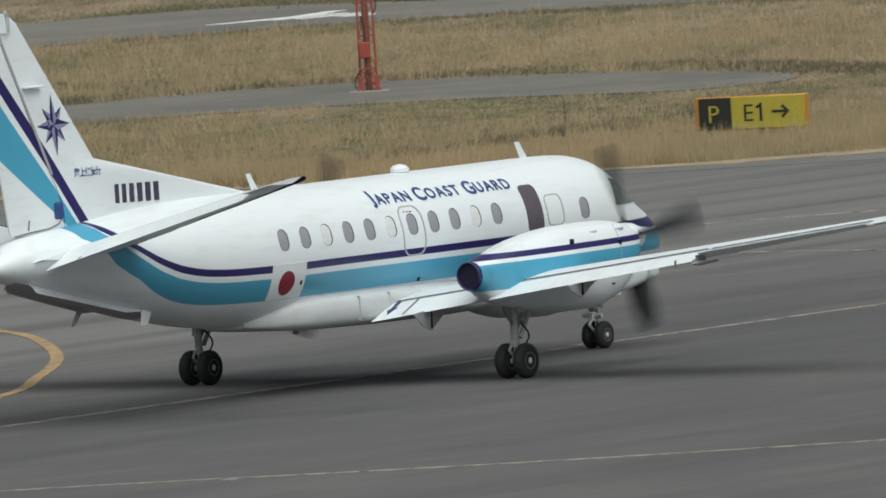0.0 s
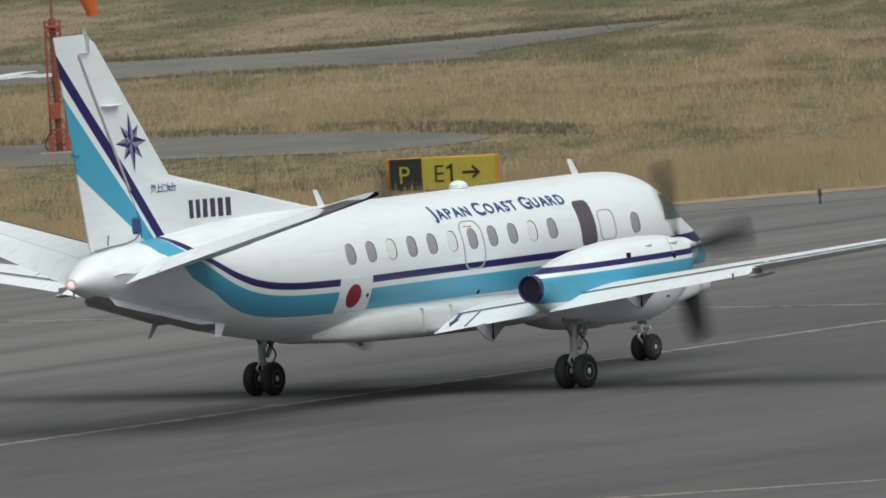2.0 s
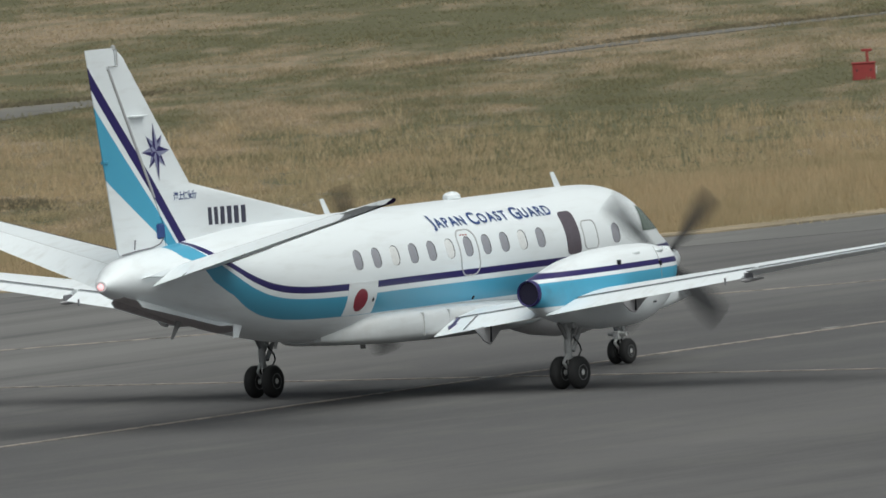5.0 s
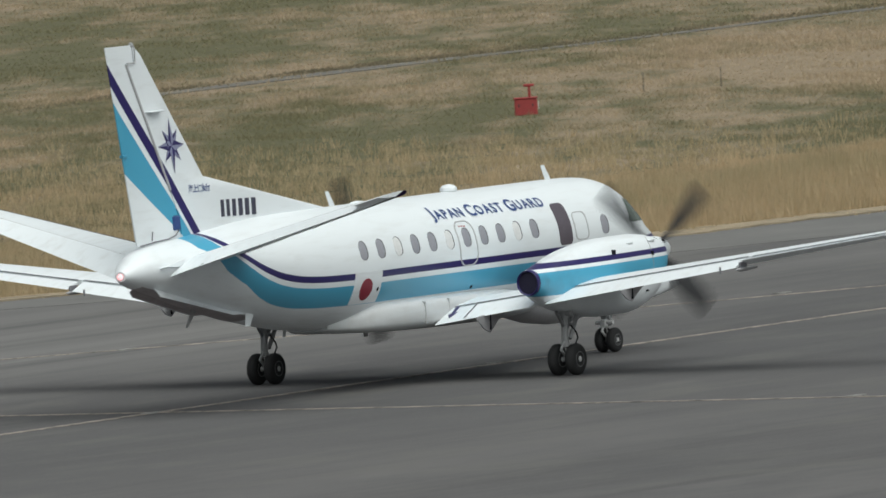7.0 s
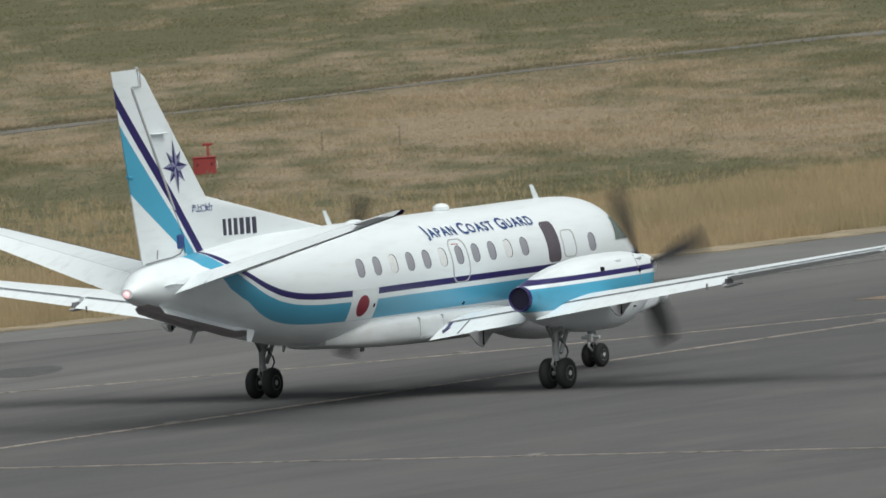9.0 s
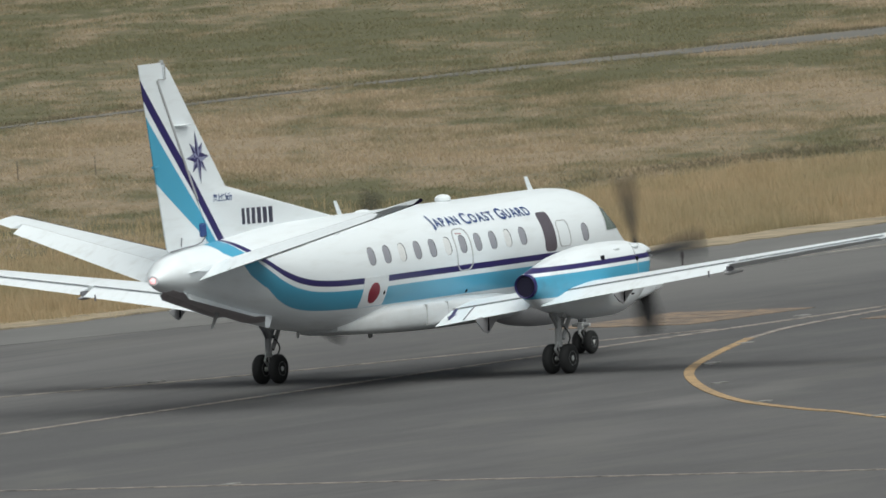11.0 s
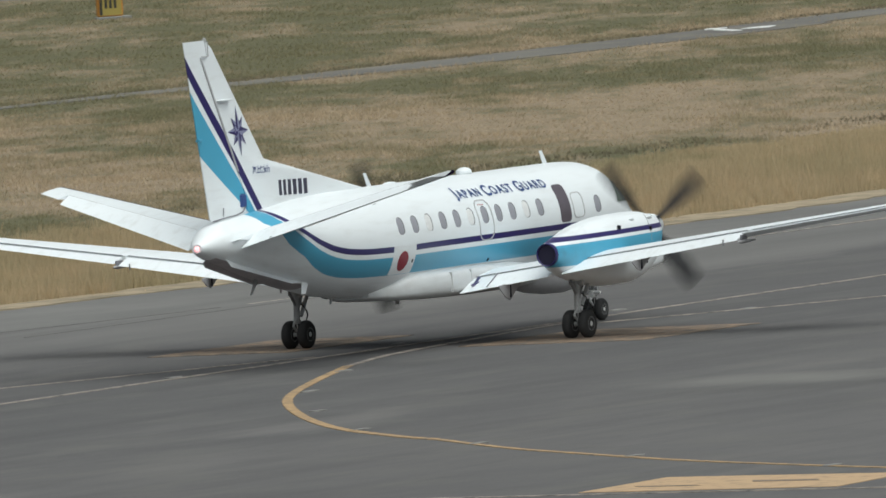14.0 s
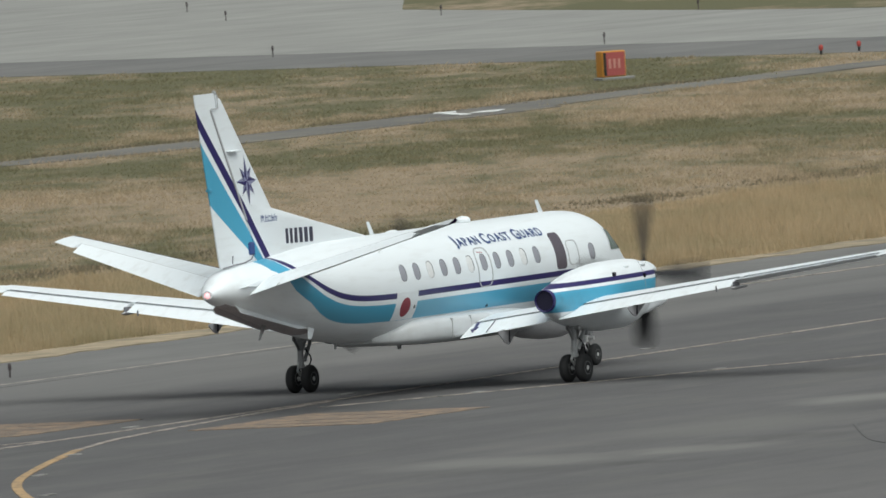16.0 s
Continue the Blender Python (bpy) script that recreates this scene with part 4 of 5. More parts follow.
def wing_frame(y):
    """Leading edge x, chord and height of the trailing edge at a distance y from the middle."""
    le = 1.66 - 0.052 * y
    te = -1.25 + 0.118 * y
    return le, le - te, 1.20 + 0.129 * max(y - 1.0, -0.6)


def wing_ring(y, side, a, b, t):
    le, c, z = wing_frame(y)
    return [(le - s * c, side * y, z + 0.035 * c * (1 - s) + h * c) for s, h in naca(t, b, a)]


def wing_geo(side, y0, y1, a, b, n=8, hinge=None, droop=0.0, t0=0.15, t1=0.115):
    rings = []
    for i in range(n + 1):
        y = y0 + (y1 - y0) * i / n
        t = t0 + (t1 - t0) * y / 10.7
        ring = wing_ring(y, side, a, b, t)
        if droop:
            le, c, z = wing_frame(y)
            px, pz = le - a * c - 0.04, z + 0.035 * c * (1 - a) + 0.02 * c
            k, s = math.cos(radians(droop)), math.sin(radians(droop))
            ring = [(px + (p[0] - px) * k - (p[2] - pz) * s - 0.05, p[1], pz + (p[0] - px) * s + (p[2] - pz) * k - 0.03) for p in ring]
        rings.append(ring)
    return loft(rings)


def mark_on(pts):
    """A thin plate lying on the lowered inner flap."""
    top = []
    for x, y, _ in pts:
        le, c, z = wing_frame(abs(y))
        s = (le - x) / c
        top.append((x - 0.05, y, z + 0.035 * c * (1 - s) + 0.05 * c * (1 - s) / 0.25 - 0.14 * (s - 0.73) * c + 0.0))
    return loft([[(x, y, z - 0.02) for x, y, z in top], top])


plane = thing("turboprop_aircraft", "white twin-turboprop aircraft with navy and light blue stripes taxiing", "airplane")

xs = np.unique(np.concatenate([np.linspace(-10.2, -3, 40), np.linspace(-3, 5, 17), np.linspace(5, 9.0, 44)]))
rings = []
for x in xs:
    zc, hh, hw = section(float(x))
    rings.append([(float(x), hw * math.sin(2 * math.pi * i / 56), zc + hh * math.cos(2 * math.pi * i / 56)) for i in range(56)])
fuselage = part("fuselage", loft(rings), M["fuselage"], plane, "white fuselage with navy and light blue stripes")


# belly fairing between the wings
def belly():
    st = [(-3.75, 0.42, 1.36, 1.20), (-3.45, 0.70, 1.45, 1.15), (-2.95, 1.00, 1.60, 1.10), (-2.6, 1.12, 1.66, 1.08), (-1.8, 1.17, 1.67, 1.05), (0, 1.19, 1.66, 1.02), (1.6, 1.19, 1.62, 1.02), (2.8, 1.0, 1.5, 1.06), (3.8, 0.5, 1.34, 1.18)]
    out = []
    for x in np.linspace(-3.75, 3.8, 44):
        w, t, b = (smooth_interp(np.array([s[0] for s in st]), np.array([s[j] for s in st]), float(x)) for j in (1, 2, 3))
        ring = []
        for i in range(28):
            a = 2 * math.pi * i / 28
            c, s = math.cos(a), math.sin(a)
            ring.append((float(x), w * math.copysign(abs(c) ** 0.32, c), (t + b) / 2 + (t - b) / 2 * math.copysign(abs(s) ** 0.55, s)))
        out.append(ring)
    return loft(out)


fairing = part("belly_fairing", belly(), M["belly"], plane, "white belly fairing at the wing roots")
for x in (-1.42, -0.55):
    part("seam", block(x - 0.005, x + 0.005, -1.193, -1.10, 1.16, 1.58, 0.0), M["seam"], fairing)
part("drain_mast", block(-1.80, -1.66, -0.02, 0.02, 0.96, 1.10, 0.01), M["strut"], fairing, "small grey drain mast")
part("anti_collision_lamp", moved(turned([(0.0, 0.06), (-0.06, 0.06), (-0.10, 0.035), (-0.115, 0.005)], 'Z', 12), pose(-2.75, 0, 1.20)), M["strut"], fairing, "small clear belly lamp")

# cabin windows; some are blanked
for i in range(11):
    cx = -3.39 + 0.622 * i
    pale = i in (2, 5, 9)
    # dark plate left showing forward of the pane paints the recess's shade
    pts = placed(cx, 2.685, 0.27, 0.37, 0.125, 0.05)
    w = part("window", wrap(pts, 0.004), M["reveal_shade"], fuselage, "cabin window with a painted crescent of recess shade")
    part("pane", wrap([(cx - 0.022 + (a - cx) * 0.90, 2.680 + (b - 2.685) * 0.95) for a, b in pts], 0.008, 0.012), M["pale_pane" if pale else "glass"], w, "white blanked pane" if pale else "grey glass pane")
part("exit_door_outline", wrap_ring(placed(0.335, 2.575, 0.66, 0.86, 0.2, 0.03), 0.9, 0.008), M["seal"], fuselage, "thin grey outline of the emergency exit")
for i in range(3):
    part("placard_bar", wrap(placed(0.22 + 0.09 * i, 2.905 - 0.004 * i, 0.05, 0.022, 0.004), 0.007), M["faded_red"], fuselage, "tiny red placard")
part("observation_window", wrap(placed(3.93, 2.70, 0.47, 0.80, 0.10, 0.06), 0.01), M["brown_glass"], fuselage, "tall dark brown observation window")
part("hatch_outline", wrap_ring(placed(4.53, 2.63, 0.50, 0.54, 0.12, 0.05), 0.9, 0.008), M["seal"], fuselage, "thin grey outline of a hatch")
# same painted crescent of shade at the forward edge
crew = part("crew_window", wrap(placed(5.42, 2.60, 0.26, 0.37, 0.12, 0.04), 0.004), M["reveal_shade"], fuselage, "crew window with a painted crescent of recess shade")
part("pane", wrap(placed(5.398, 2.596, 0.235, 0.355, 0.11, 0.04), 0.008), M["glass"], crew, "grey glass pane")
flag = part("flag_plate", wrap(placed(-3.31, 1.98, 0.96, 0.60, 0.02, 0.0), 0.008, 0.012, 6), M["white"], fuselage, "white flag panel")
part("disc", wrap([(-3.35 + 0.215 * math.cos(a), 1.95 + 0.205 * math.sin(a)) for a in np.linspace(0, 2 * math.pi, 33)[:-1]], 0.014, 0.008, 5), M["red"], flag, "red disc")

part("vent_port", wrap([(0.62 + 0.035 * math.cos(t), 1.72 + 0.035 * math.sin(t)) for t in np.linspace(0, 2 * math.pi, 13)[:-1]], 0.01), M["hole"], fuselage, "small dark port")
part("vent_port", wrap([(-2.93 + 0.03 * math.cos(t), 1.93 + 0.04 * math.sin(t)) for t in np.linspace(0, 2 * math.pi, 13)[:-1]], 0.016), M["hole"], fuselage, "small dark port")

# cockpit glazing
for side in (-1, 1):
    def glaze(quad, name):
        rows = []
        for i in range(9):
            row = []
            for j in range(9):
                u, v = i / 8, j / 8
                a = [quad[0][k] + (quad[1][k] - quad[0][k]) * u for k in (0, 1)]
                b = [quad[3][k] + (quad[2][k] - quad[3][k]) * u for k in (0, 1)]
                row.append(skin(a[0] + (b[0] - a[0]) * v, a[1] + (b[1] - a[1]) * v, 0.012, side))
            rows.append(row)
        verts = [p for r in rows for p in r]
        faces = [(i * 9 + j, i * 9 + j + 1, (i + 1) * 9 + j + 1, (i + 1) * 9 + j) for i in range(8) for j in range(8)]
        part(name, (verts, faces), M["cockpit"], fuselage, "dark tinted cockpit glass")
    glaze([(6.42, 2.57), (7.36, 2.56), (6.98, 2.95), (6.60, 3.04)], "side_window")
    glaze([(7.42, 2.56), (7.78, 2.46), (7.44, 2.80), (7.06, 2.96)], "windshield")


# lettering on the right side
def wrap_letters(geo, x0, z0, off=0.012, dx=1.0):
    verts = []
    for u, v, _ in geo[0]:
        zc, hh, hw = section(x0 + u)
        a0 = math.asin((z0 - zc) / hh)
        a = a0 + v / hw
        verts.append(skin(x0 + u * dx, zc + hh * math.sin(a), off))
    return verts, geo[1]


def split_tris(geo, size=0.05):
    me = bpy.data.meshes.new("tmp")
    me.from_pydata(geo[0], [], geo[1])
    bm = bmesh.new()
    bm.from_mesh(me)
    bmesh.ops.triangulate(bm, faces=bm.faces)
    for _ in range(3):
        long = [e for e in bm.edges if e.calc_length() > size * 2]
        if long:
            bmesh.ops.subdivide_edges(bm, edges=long, cuts=1)
            bmesh.ops.triangulate(bm, faces=bm.faces)
    out = [tuple(v.co) for v in bm.verts], [tuple(v.index for v in f.verts) for f in bm.faces]
    bm.free()
    bpy.data.meshes.remove(me)
    return out


pen = -0.50
for word, gap in (("Japan", 0.13), ("Coast", 0.13), ("Guard", 0.0)):
    for i, ch in enumerate(word.upper()):
        size = 0.425 if i == 0 else 0.33
        g = text_geo(ch, size)
        wdt = max(v[0] for v in g[0]) - min(v[0] for v in g[0])
        lo = min(v[0] for v in g[0])
        g = ([(v[0] - lo + pen, v[1], 0) for v in g[0]], g[1])
        verts, faces = split_tris(g)
        part("letter", ([wrap_letters(([v], []), 0.0, 3.075 + (0.03 if ch == "J" else -0.01 if i == 0 else 0))[0][0] for v in verts], faces), M["letter"], fuselage, "blue letter", smooth=False)
        pen += wdt * 1.0 + 0.042
    pen += gap

# aerials, domes and strakes
def blade_aerial(x, z, h, c, rake, side=0.0, down=False, taper=0.35):
    s = -1 if down else 1
    rows = []
    for f in (0, 1):
        cc = c * (1 - taper * f)
        x0 = x - rake * f
        rows.append([(x0 + cc * a, side + 0.02 * (1 - 0.5 * f) * b, z + s * h * f) for a, b in ((0.5, 0), (0.2, 1), (-0.5, 0.2), (-0.5, -0.2), (0.2, -1))])
    return loft(rows)


part("aerial", blade_aerial(5.26, 3.48, 0.32, 0.22, 0.2), M["white"], plane, "white blade aerial on the roof")
part("aerial", blade_aerial(-2.62, 3.48, 0.33, 0.2, 0.2), M["white"], plane, "white blade aerial on the roof")
part("dome", turned([(3.44, 0.12), (3.50, 0.13), (3.53, 0.17), (3.59, 0.165), (3.64, 0.11), (3.66, 0.02)], 'Z', 24), M["white"], plane, "white satellite dome").matrix_basis = pose(1.57, 0, 0)
part("roof_fairing", moved(turned([(-0.35, 0.01), (-0.2, 0.05), (0.0, 0.065), (0.2, 0.05), (0.35, 0.01)], 'X', 14), pose(-1.75, 0, 3.50)), M["white"], plane)
part("aerial", blade_aerial(-6.51, 1.80, 0.30, 0.34, 0.12, -0.47, True, 0.45), M["white"], plane, "white blade aerial under the tail")
part("aerial", blade_aerial(-7.62, 1.95, 0.37, 0.24, 0.32, 0.05, True, 0.6), M["strut"], plane, "grey blade aerial under the tail")
part("aerial", blade_aerial(-4.6, 1.30, 0.14, 0.14, 0.05, 0, True), M["strut"], plane)
for side in (-1, 1):
    rows = []
    for f in (0, 0.035, 0.2, 0.4, 0.6, 0.8545, 1):
        x, y0 = -9.45 + 2.75 * f, 0.22 + 0.19 * f
        zc, hh, hw = section(x)
        z = zc - hh * math.sqrt(1 - (y0 / hw) ** 2) - 0.005
        d = z + 0.04 - float(np.interp(x, [-9.45, -9.355, -7.1, -6.7], [2.36, 2.257, 1.749, 1.740]))
        rows.append([(x, side * (y0 - 0.03), z + 0.04), (x, side * (y0 + 0.0), z + 0.04), (x, side * (y0 + 0.09), z + 0.04 - d), (x, side * (y0 + 0.07), z + 0.04 - d)])
    strake = part("strake", loft(rows), M["white"], plane, "white ventral strake under the tail")
    # added plate: shade painted on the strake's inboard side
    part("inner_face", loft([[(q[0][0], q[0][1] - side * 0.004, q[0][2] - 0.01), (q[3][0], q[3][1] - side * 0.004, q[3][2] + 0.008), (q[3][0], q[3][1] - side * 0.012, q[3][2] + 0.008), (q[0][0], q[0][1] - side * 0.012, q[0][2] - 0.01)] for q in rows]), M["under"], strake, "inner face with shade painted on")
# added panel between the strakes, its grey painting in the shade there
keel = []
for x in np.linspace(-9.75, -6.4, 22):
    zc, hh, hw = section(float(x))
    w = min(0.20 + 0.19 * (float(x) + 9.45) / 2.75, hw * 0.6)
    row = [(float(x), w * u, zc - (hh + 0.008) * math.sqrt(1 - (w * u / hw) ** 2)) for u in np.linspace(-1, 1, 15)]
    keel.append(row + [(p[0], p[1], p[2] + 0.03) for p in row[::-1]])
part("keel_shade", loft(keel), M["under"], fuselage, "added grey panel under the tail with shade painted on")
rad = []
for x, w, low in ((3.15, 0.10, 1.16), (3.3, 0.30, 1.02), (3.6, 0.43, 0.90), (4.1, 0.50, 0.79), (4.8, 0.52, 0.72), (5.6, 0.50, 0.70), (6.1, 0.42, 0.76), (6.4, 0.28, 0.90), (6.55, 0.08, 1.1)):
    rad.append([(x, w * math.cos(t), 1.32 + (1.32 - low) * math.sin(t)) for t in np.linspace(-math.pi, 0, 15)] + [(x, w, 1.4), (x, -w, 1.4)])
part("radome", loft(rad), M["under_white"], plane, "pale grey radar dome under the belly")
part("tail_lamp", moved(turned([(-0.08, 0.01), (-0.06, 0.035), (0.0, 0.058), (0.06, 0.07)], 'X', 16), pose(-10.2, 0, 2.69)), M["tail_glow"], plane, "glowing pinkish tail lamp")


# fin and rudder
def fin_le(z):
    return float(np.interp(z, [3.2, 3.5, 4.39, 6.62, 6.8, 6.97], [-1.5, -2.85, -7.15, -8.92, -9.06, -9.3]))


def fin_hinge(z):
    return float(np.interp(z, [3.2, 3.6, 6.67], [-8.27, -8.24, -9.63]))


def fin_te(z):
    return float(np.interp(z, [3.2, 3.26, 6.98], [-9.54, -9.59, -10.26]))


def fin_half(x, z):
    w = 0.16 - 0.022 * (z - 3.2)
    nose = math.sqrt(max(0.0, min(1.0, (fin_le(z) - x) / 1.1)))
    if z < 4.39:
        nose = min(nose, 0.35 + 0.65 * max(0, min(1, (-6.2 - x) / 1.0))) if nose > 0 else 0
    tail = min(1.0, max(0.08, (x - fin_te(z)) / 1.25))
    return w * nose * tail


def slab(levels, front, back, n=16):
    out = []
    for z in levels:
        a, b = front(z), back(z)
        pts = [a + (b - a) * (i / n) ** 1.6 for i in range(n + 1)]
        out.append([(x, fin_half(x, z), z) for x in pts] + [(x, -fin_half(x, z) - 0.002, z) for x in pts[::-1]])
    return loft(out)


lv = [3.15, 3.3, 3.5, 3.7, 3.9, 4.1, 4.25, 4.39, 4.6, 5, 5.5, 6, 6.4, 6.66]
fin = part("fin", slab(lv, fin_le, lambda z: fin_hinge(z) + 0.012), M["fin"], plane, "white tail fin with navy and light blue stripes")
part("fin_cap", slab([6.66, 6.8, 6.9, 6.955], fin_le, lambda z: -9.33 + 0.0 * z), M["fin"], fin)
rud = slab([3.215, 3.3, 3.6, 4, 4.5, 5, 5.5, 6, 6.4, 6.64], lambda z: fin_hinge(z) - 0.02, fin_te)
horn = slab([6.64, 6.8, 6.93, 6.98], lambda z: -9.36, fin_te)
rudder = part("rudder", join(rud, horn), M["fin"], plane, "rudder with navy and light blue stripes")
part("hinge_gap", join(*[tube((fin_hinge(a), s * (fin_half(fin_hinge(a), a) + 0.004), a), (fin_hinge(b), s * (fin_half(fin_hinge(b), b) + 0.004), b), 0.03, n=6) for a, b in ((4.2, 5.2), (5.2, 6.62)) for s in (-1, 1)]), M["seal"], fin, "grey hinge gap")
part("horn_gap", join(*[tube((p[0], s * 0.075, p[1]), (q[0], s * 0.075, q[1]), 0.014, n=6) for p, q in (((-9.63, 6.65), (-9.345, 6.65)), ((-9.345, 6.65), (-9.345, 6.95))) for s in (-1, 1)]), M["seal"], fin, "grey gap round the rudder horn")
part("actuator_fairing", block(-8.50, -8.27, -0.185, -0.10, 3.44, 3.72, 0.04), M["letter"], fin, "dark blue actuator fairing")
part("fin_vane", block(-9.10, -8.62, -0.20, -0.06, 5.69, 5.72, 0.008), M["white"], fin, "small white vane")
part("rudder_gap", join(*[tube((a[0], -fin_half(a[0], a[1]) - 0.012, a[1]), (b[0], -fin_half(b[0], b[1]) - 0.012, b[1]), 0.012, n=6) for a, b in zip([(-9.48, 3.215), (-9.0, 3.27), (-8.66, 3.295), (-8.44, 3.35), (-8.33, 3.44)], [(-9.0, 3.27), (-8.66, 3.295), (-8.44, 3.35), (-8.33, 3.44), (-8.30, 3.54)])]), M["gap"], rudder, "dark gap under the rudder")
part("tab_fairing", join(*[block(fin_te(z) - 0.015, fin_te(z) + 0.14, s_ * 0.03 - 0.015, s_ * 0.03 + 0.015, z - 0.03, z + 0.03, 0.01) for z in (4.92,) for s_ in (-1, 1)]), M["cyan"], rudder, "small light blue tab fairing")
part("trim_tab_gap", tube((-9.22, -0.125, 3.30), (-9.19, -0.128, 3.47), 0.014, n=6), M["gap"], rudder, "short dark trim tab gap")
part("beacon", moved(turned([(0.0, 0.05), (0.05, 0.05), (0.085, 0.03), (0.095, 0.005)], 'Z', 10), pose(-9.34, 0, 6.94)), M["strut"], fin, "small pale lamp on the fin tip")
# compass star
star = []
for layer, (n0, rl, rs) in enumerate(((4, 0.42, 0.15), (4, 0.53, 0.14))):
    for i in range(4):
        a = radians(90 * i + (45 if layer == 0 else 0))
        tip = (math.sin(a) * (rl if (layer == 0 or i % 2 == 0) else 0.50), math.cos(a) * (rl if (layer == 0 or i % 2 == 0) else 0.50))
        l = (math.sin(a - radians(45)) * rs, math.cos(a - radians(45)) * rs)
        r = (math.sin(a + radians(45)) * rs, math.cos(a + radians(45)) * rs)
        for k, tri in enumerate(((tip, l, (0, 0)), (tip, (0, 0), r))):
            star.append((tri, layer, k))
for mat_name, pick in (("navy", 0), ("star_pale", 1)):
    vs, fs = [], []
    for tri, layer, k in star:
        if k == pick:
            n = len(vs)
            for u, v in tri:
                x, z = -8.31 + u, 5.03 + v
                vs.append((x, -fin_half(x, z) - 0.010 - 0.004 * layer, z))
            fs.append((n, n + 1, n + 2))
    part("star_emblem", (vs, fs), M[mat_name], fin, "navy compass star", smooth=False)


def fin_bar(x0, x1, z0, z1, mat):
    pts = []
    for a, b in ((x0, z0), (x1, z0), (x1, z1), (x0, z1)):
        pts.append((a, b))
    vs = [(a, -max(fin_half(a, b), 0.06) - 0.012, b) for a, b in pts] + [(a, -max(fin_half(a, b), 0.06) + 0.01, b) for a, b in pts]
    return vs, [(0, 1, 2, 3), (7, 6, 5, 4), (0, 4, 5, 1), (1, 5, 6, 2), (2, 6, 7, 3), (3, 7, 4, 0)]


pen = -7.90
for ch in "\u6d77\u4e0a\u4fdd\u5b89\u5e81":
    g = text_geo(ch, 0.165)
    if g[0]:
        part("script_letter", ([(pen + u, -max(fin_half(pen + u, 4.12 + v), 0.06) - 0.012, 4.12 + v) for u, v, _ in g[0]], g[1]), M["letter"], fin, "small blue letter", smooth=False)
    pen += 0.155
for i in range(6):
    a = -6.74 + i * 0.232
    part("registration_bar", fin_bar(a, a + 0.125, 3.585 - 0.006 * i, 3.905 - 0.006 * i, 0), M["dark_letter"], fin, "dark upright bar", smooth=False)


# tailplanes with elevators
def tail_frame(y):
    le = -7.22 - 0.05 * (y - 0.5)
    te = -9.42 + 0.262 * (y - 0.9)
    return le, le - te, 2.94 + 0.262 * (y - 0.9)


def tail_set(s):
    """Rise of the tailplane's section towards its leading edge, in chords."""
    return 0.045 * (0.6 - s)


def tail_geo(side, y0, y1, a, b, droop=0.0):
    out = []
    for i in range(9):
        y = y0 + (y1 - y0) * i / 8
        le, c, z = tail_frame(y)
        t = 0.105 * min(1, (4.75 - y) / 0.15 + 0.25)
        ring = [(le - s * c, side * y, z + (h + tail_set(s)) * c) for s, h in naca(t, b, a, 0.0)]
        if droop:
            px, k, s = le - a * c, math.cos(radians(droop)), math.sin(radians(droop))
            ring = [(px + (p[0] - px) * k - (p[2] - z) * s, p[1], z + (p[0] - px) * s + (p[2] - z) * k) for p in ring]
        out.append(ring)
    return loft(out)


for side in (-1, 1):
    tp = part("tailplane", tail_geo(side, 0.3, 4.66, 0.0, 0.62), M["white"], plane, "white tailplane with a black leading edge boot")
    part("elevator", tail_geo(side, 0.62, 4.15, 0.612, 1.0, 13), M["white"], tp, "drooping white elevator")
    part("tip", tail_geo(side, 4.17, 4.66, 0.62, 1.0), M["white"], tp)
    part("root_fairing", tail_geo(side, 0.3, 0.60, 0.62, 1.0), M["white"], tp)
    part("elevator_gap", join(*[tube((le0 - 0.615 * c0, side * y0, z0 + 0.036 * c0), (le1 - 0.615 * c1, side * y1, z1 + 0.036 * c1), 0.008, n=6)
                               for y0, y1 in ((0.74, 2.4), (2.4, 4.15)) for (le0, c0, z0), (le1, c1, z1) in ((tail_frame(y0), tail_frame(y1)),)]), M["seal"], tp, "grey hinge line")
    for i in range(12):
        y = 1.15 + 0.078 * i
        le, c, z = tail_frame(y)
        x, z = le - 0.17 * c, z + tail_set(0.17) * c
        part("vortex_tab", loft([[(x + 0.05, side * y - 0.004, z - 0.043 * c), (x + 0.05, side * y + 0.004, z - 0.043 * c), (x - 0.05, side * y + 0.004, z - 0.045 * c), (x - 0.05, side * y - 0.004, z - 0.045 * c)],
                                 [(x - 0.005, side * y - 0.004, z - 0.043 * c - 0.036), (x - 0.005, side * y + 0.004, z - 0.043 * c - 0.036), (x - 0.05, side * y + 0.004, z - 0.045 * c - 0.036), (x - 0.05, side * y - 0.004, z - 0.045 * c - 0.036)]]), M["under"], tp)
    for y in (1.3, 2.4, 3.5):
        le, c, z = tail_frame(y)
        part("static_wick", tube((le - c - 0.02, side * y, z - 0.19), (le - c - 0.16, side * y, z - 0.23), 0.006, 0.003, 5), M["lamp_black"], tp)
    boot = []
    for i in range(9):
        y = 0.9 + 3.77 * i / 8
        le, c, z = tail_frame(y)
        ring = naca(0.108, 0.09, 0.0, 0.0, 8)
        reach = 1.3 + 3.4 * (i / 8) ** 1.5
        low = [(s * reach, -naca(0.108, max(s * reach, 0.002), 0.0, 0.0, 1)[0][1]) for s, h in ring[9:]]
        boot.append([(le - s * c + 0.012, side * y, z + (h * 1.08 + tail_set(s)) * c) for s, h in ring[:9] + low])
    part("boot", loft(boot), M["boot"], tp, "black de-icing boot")

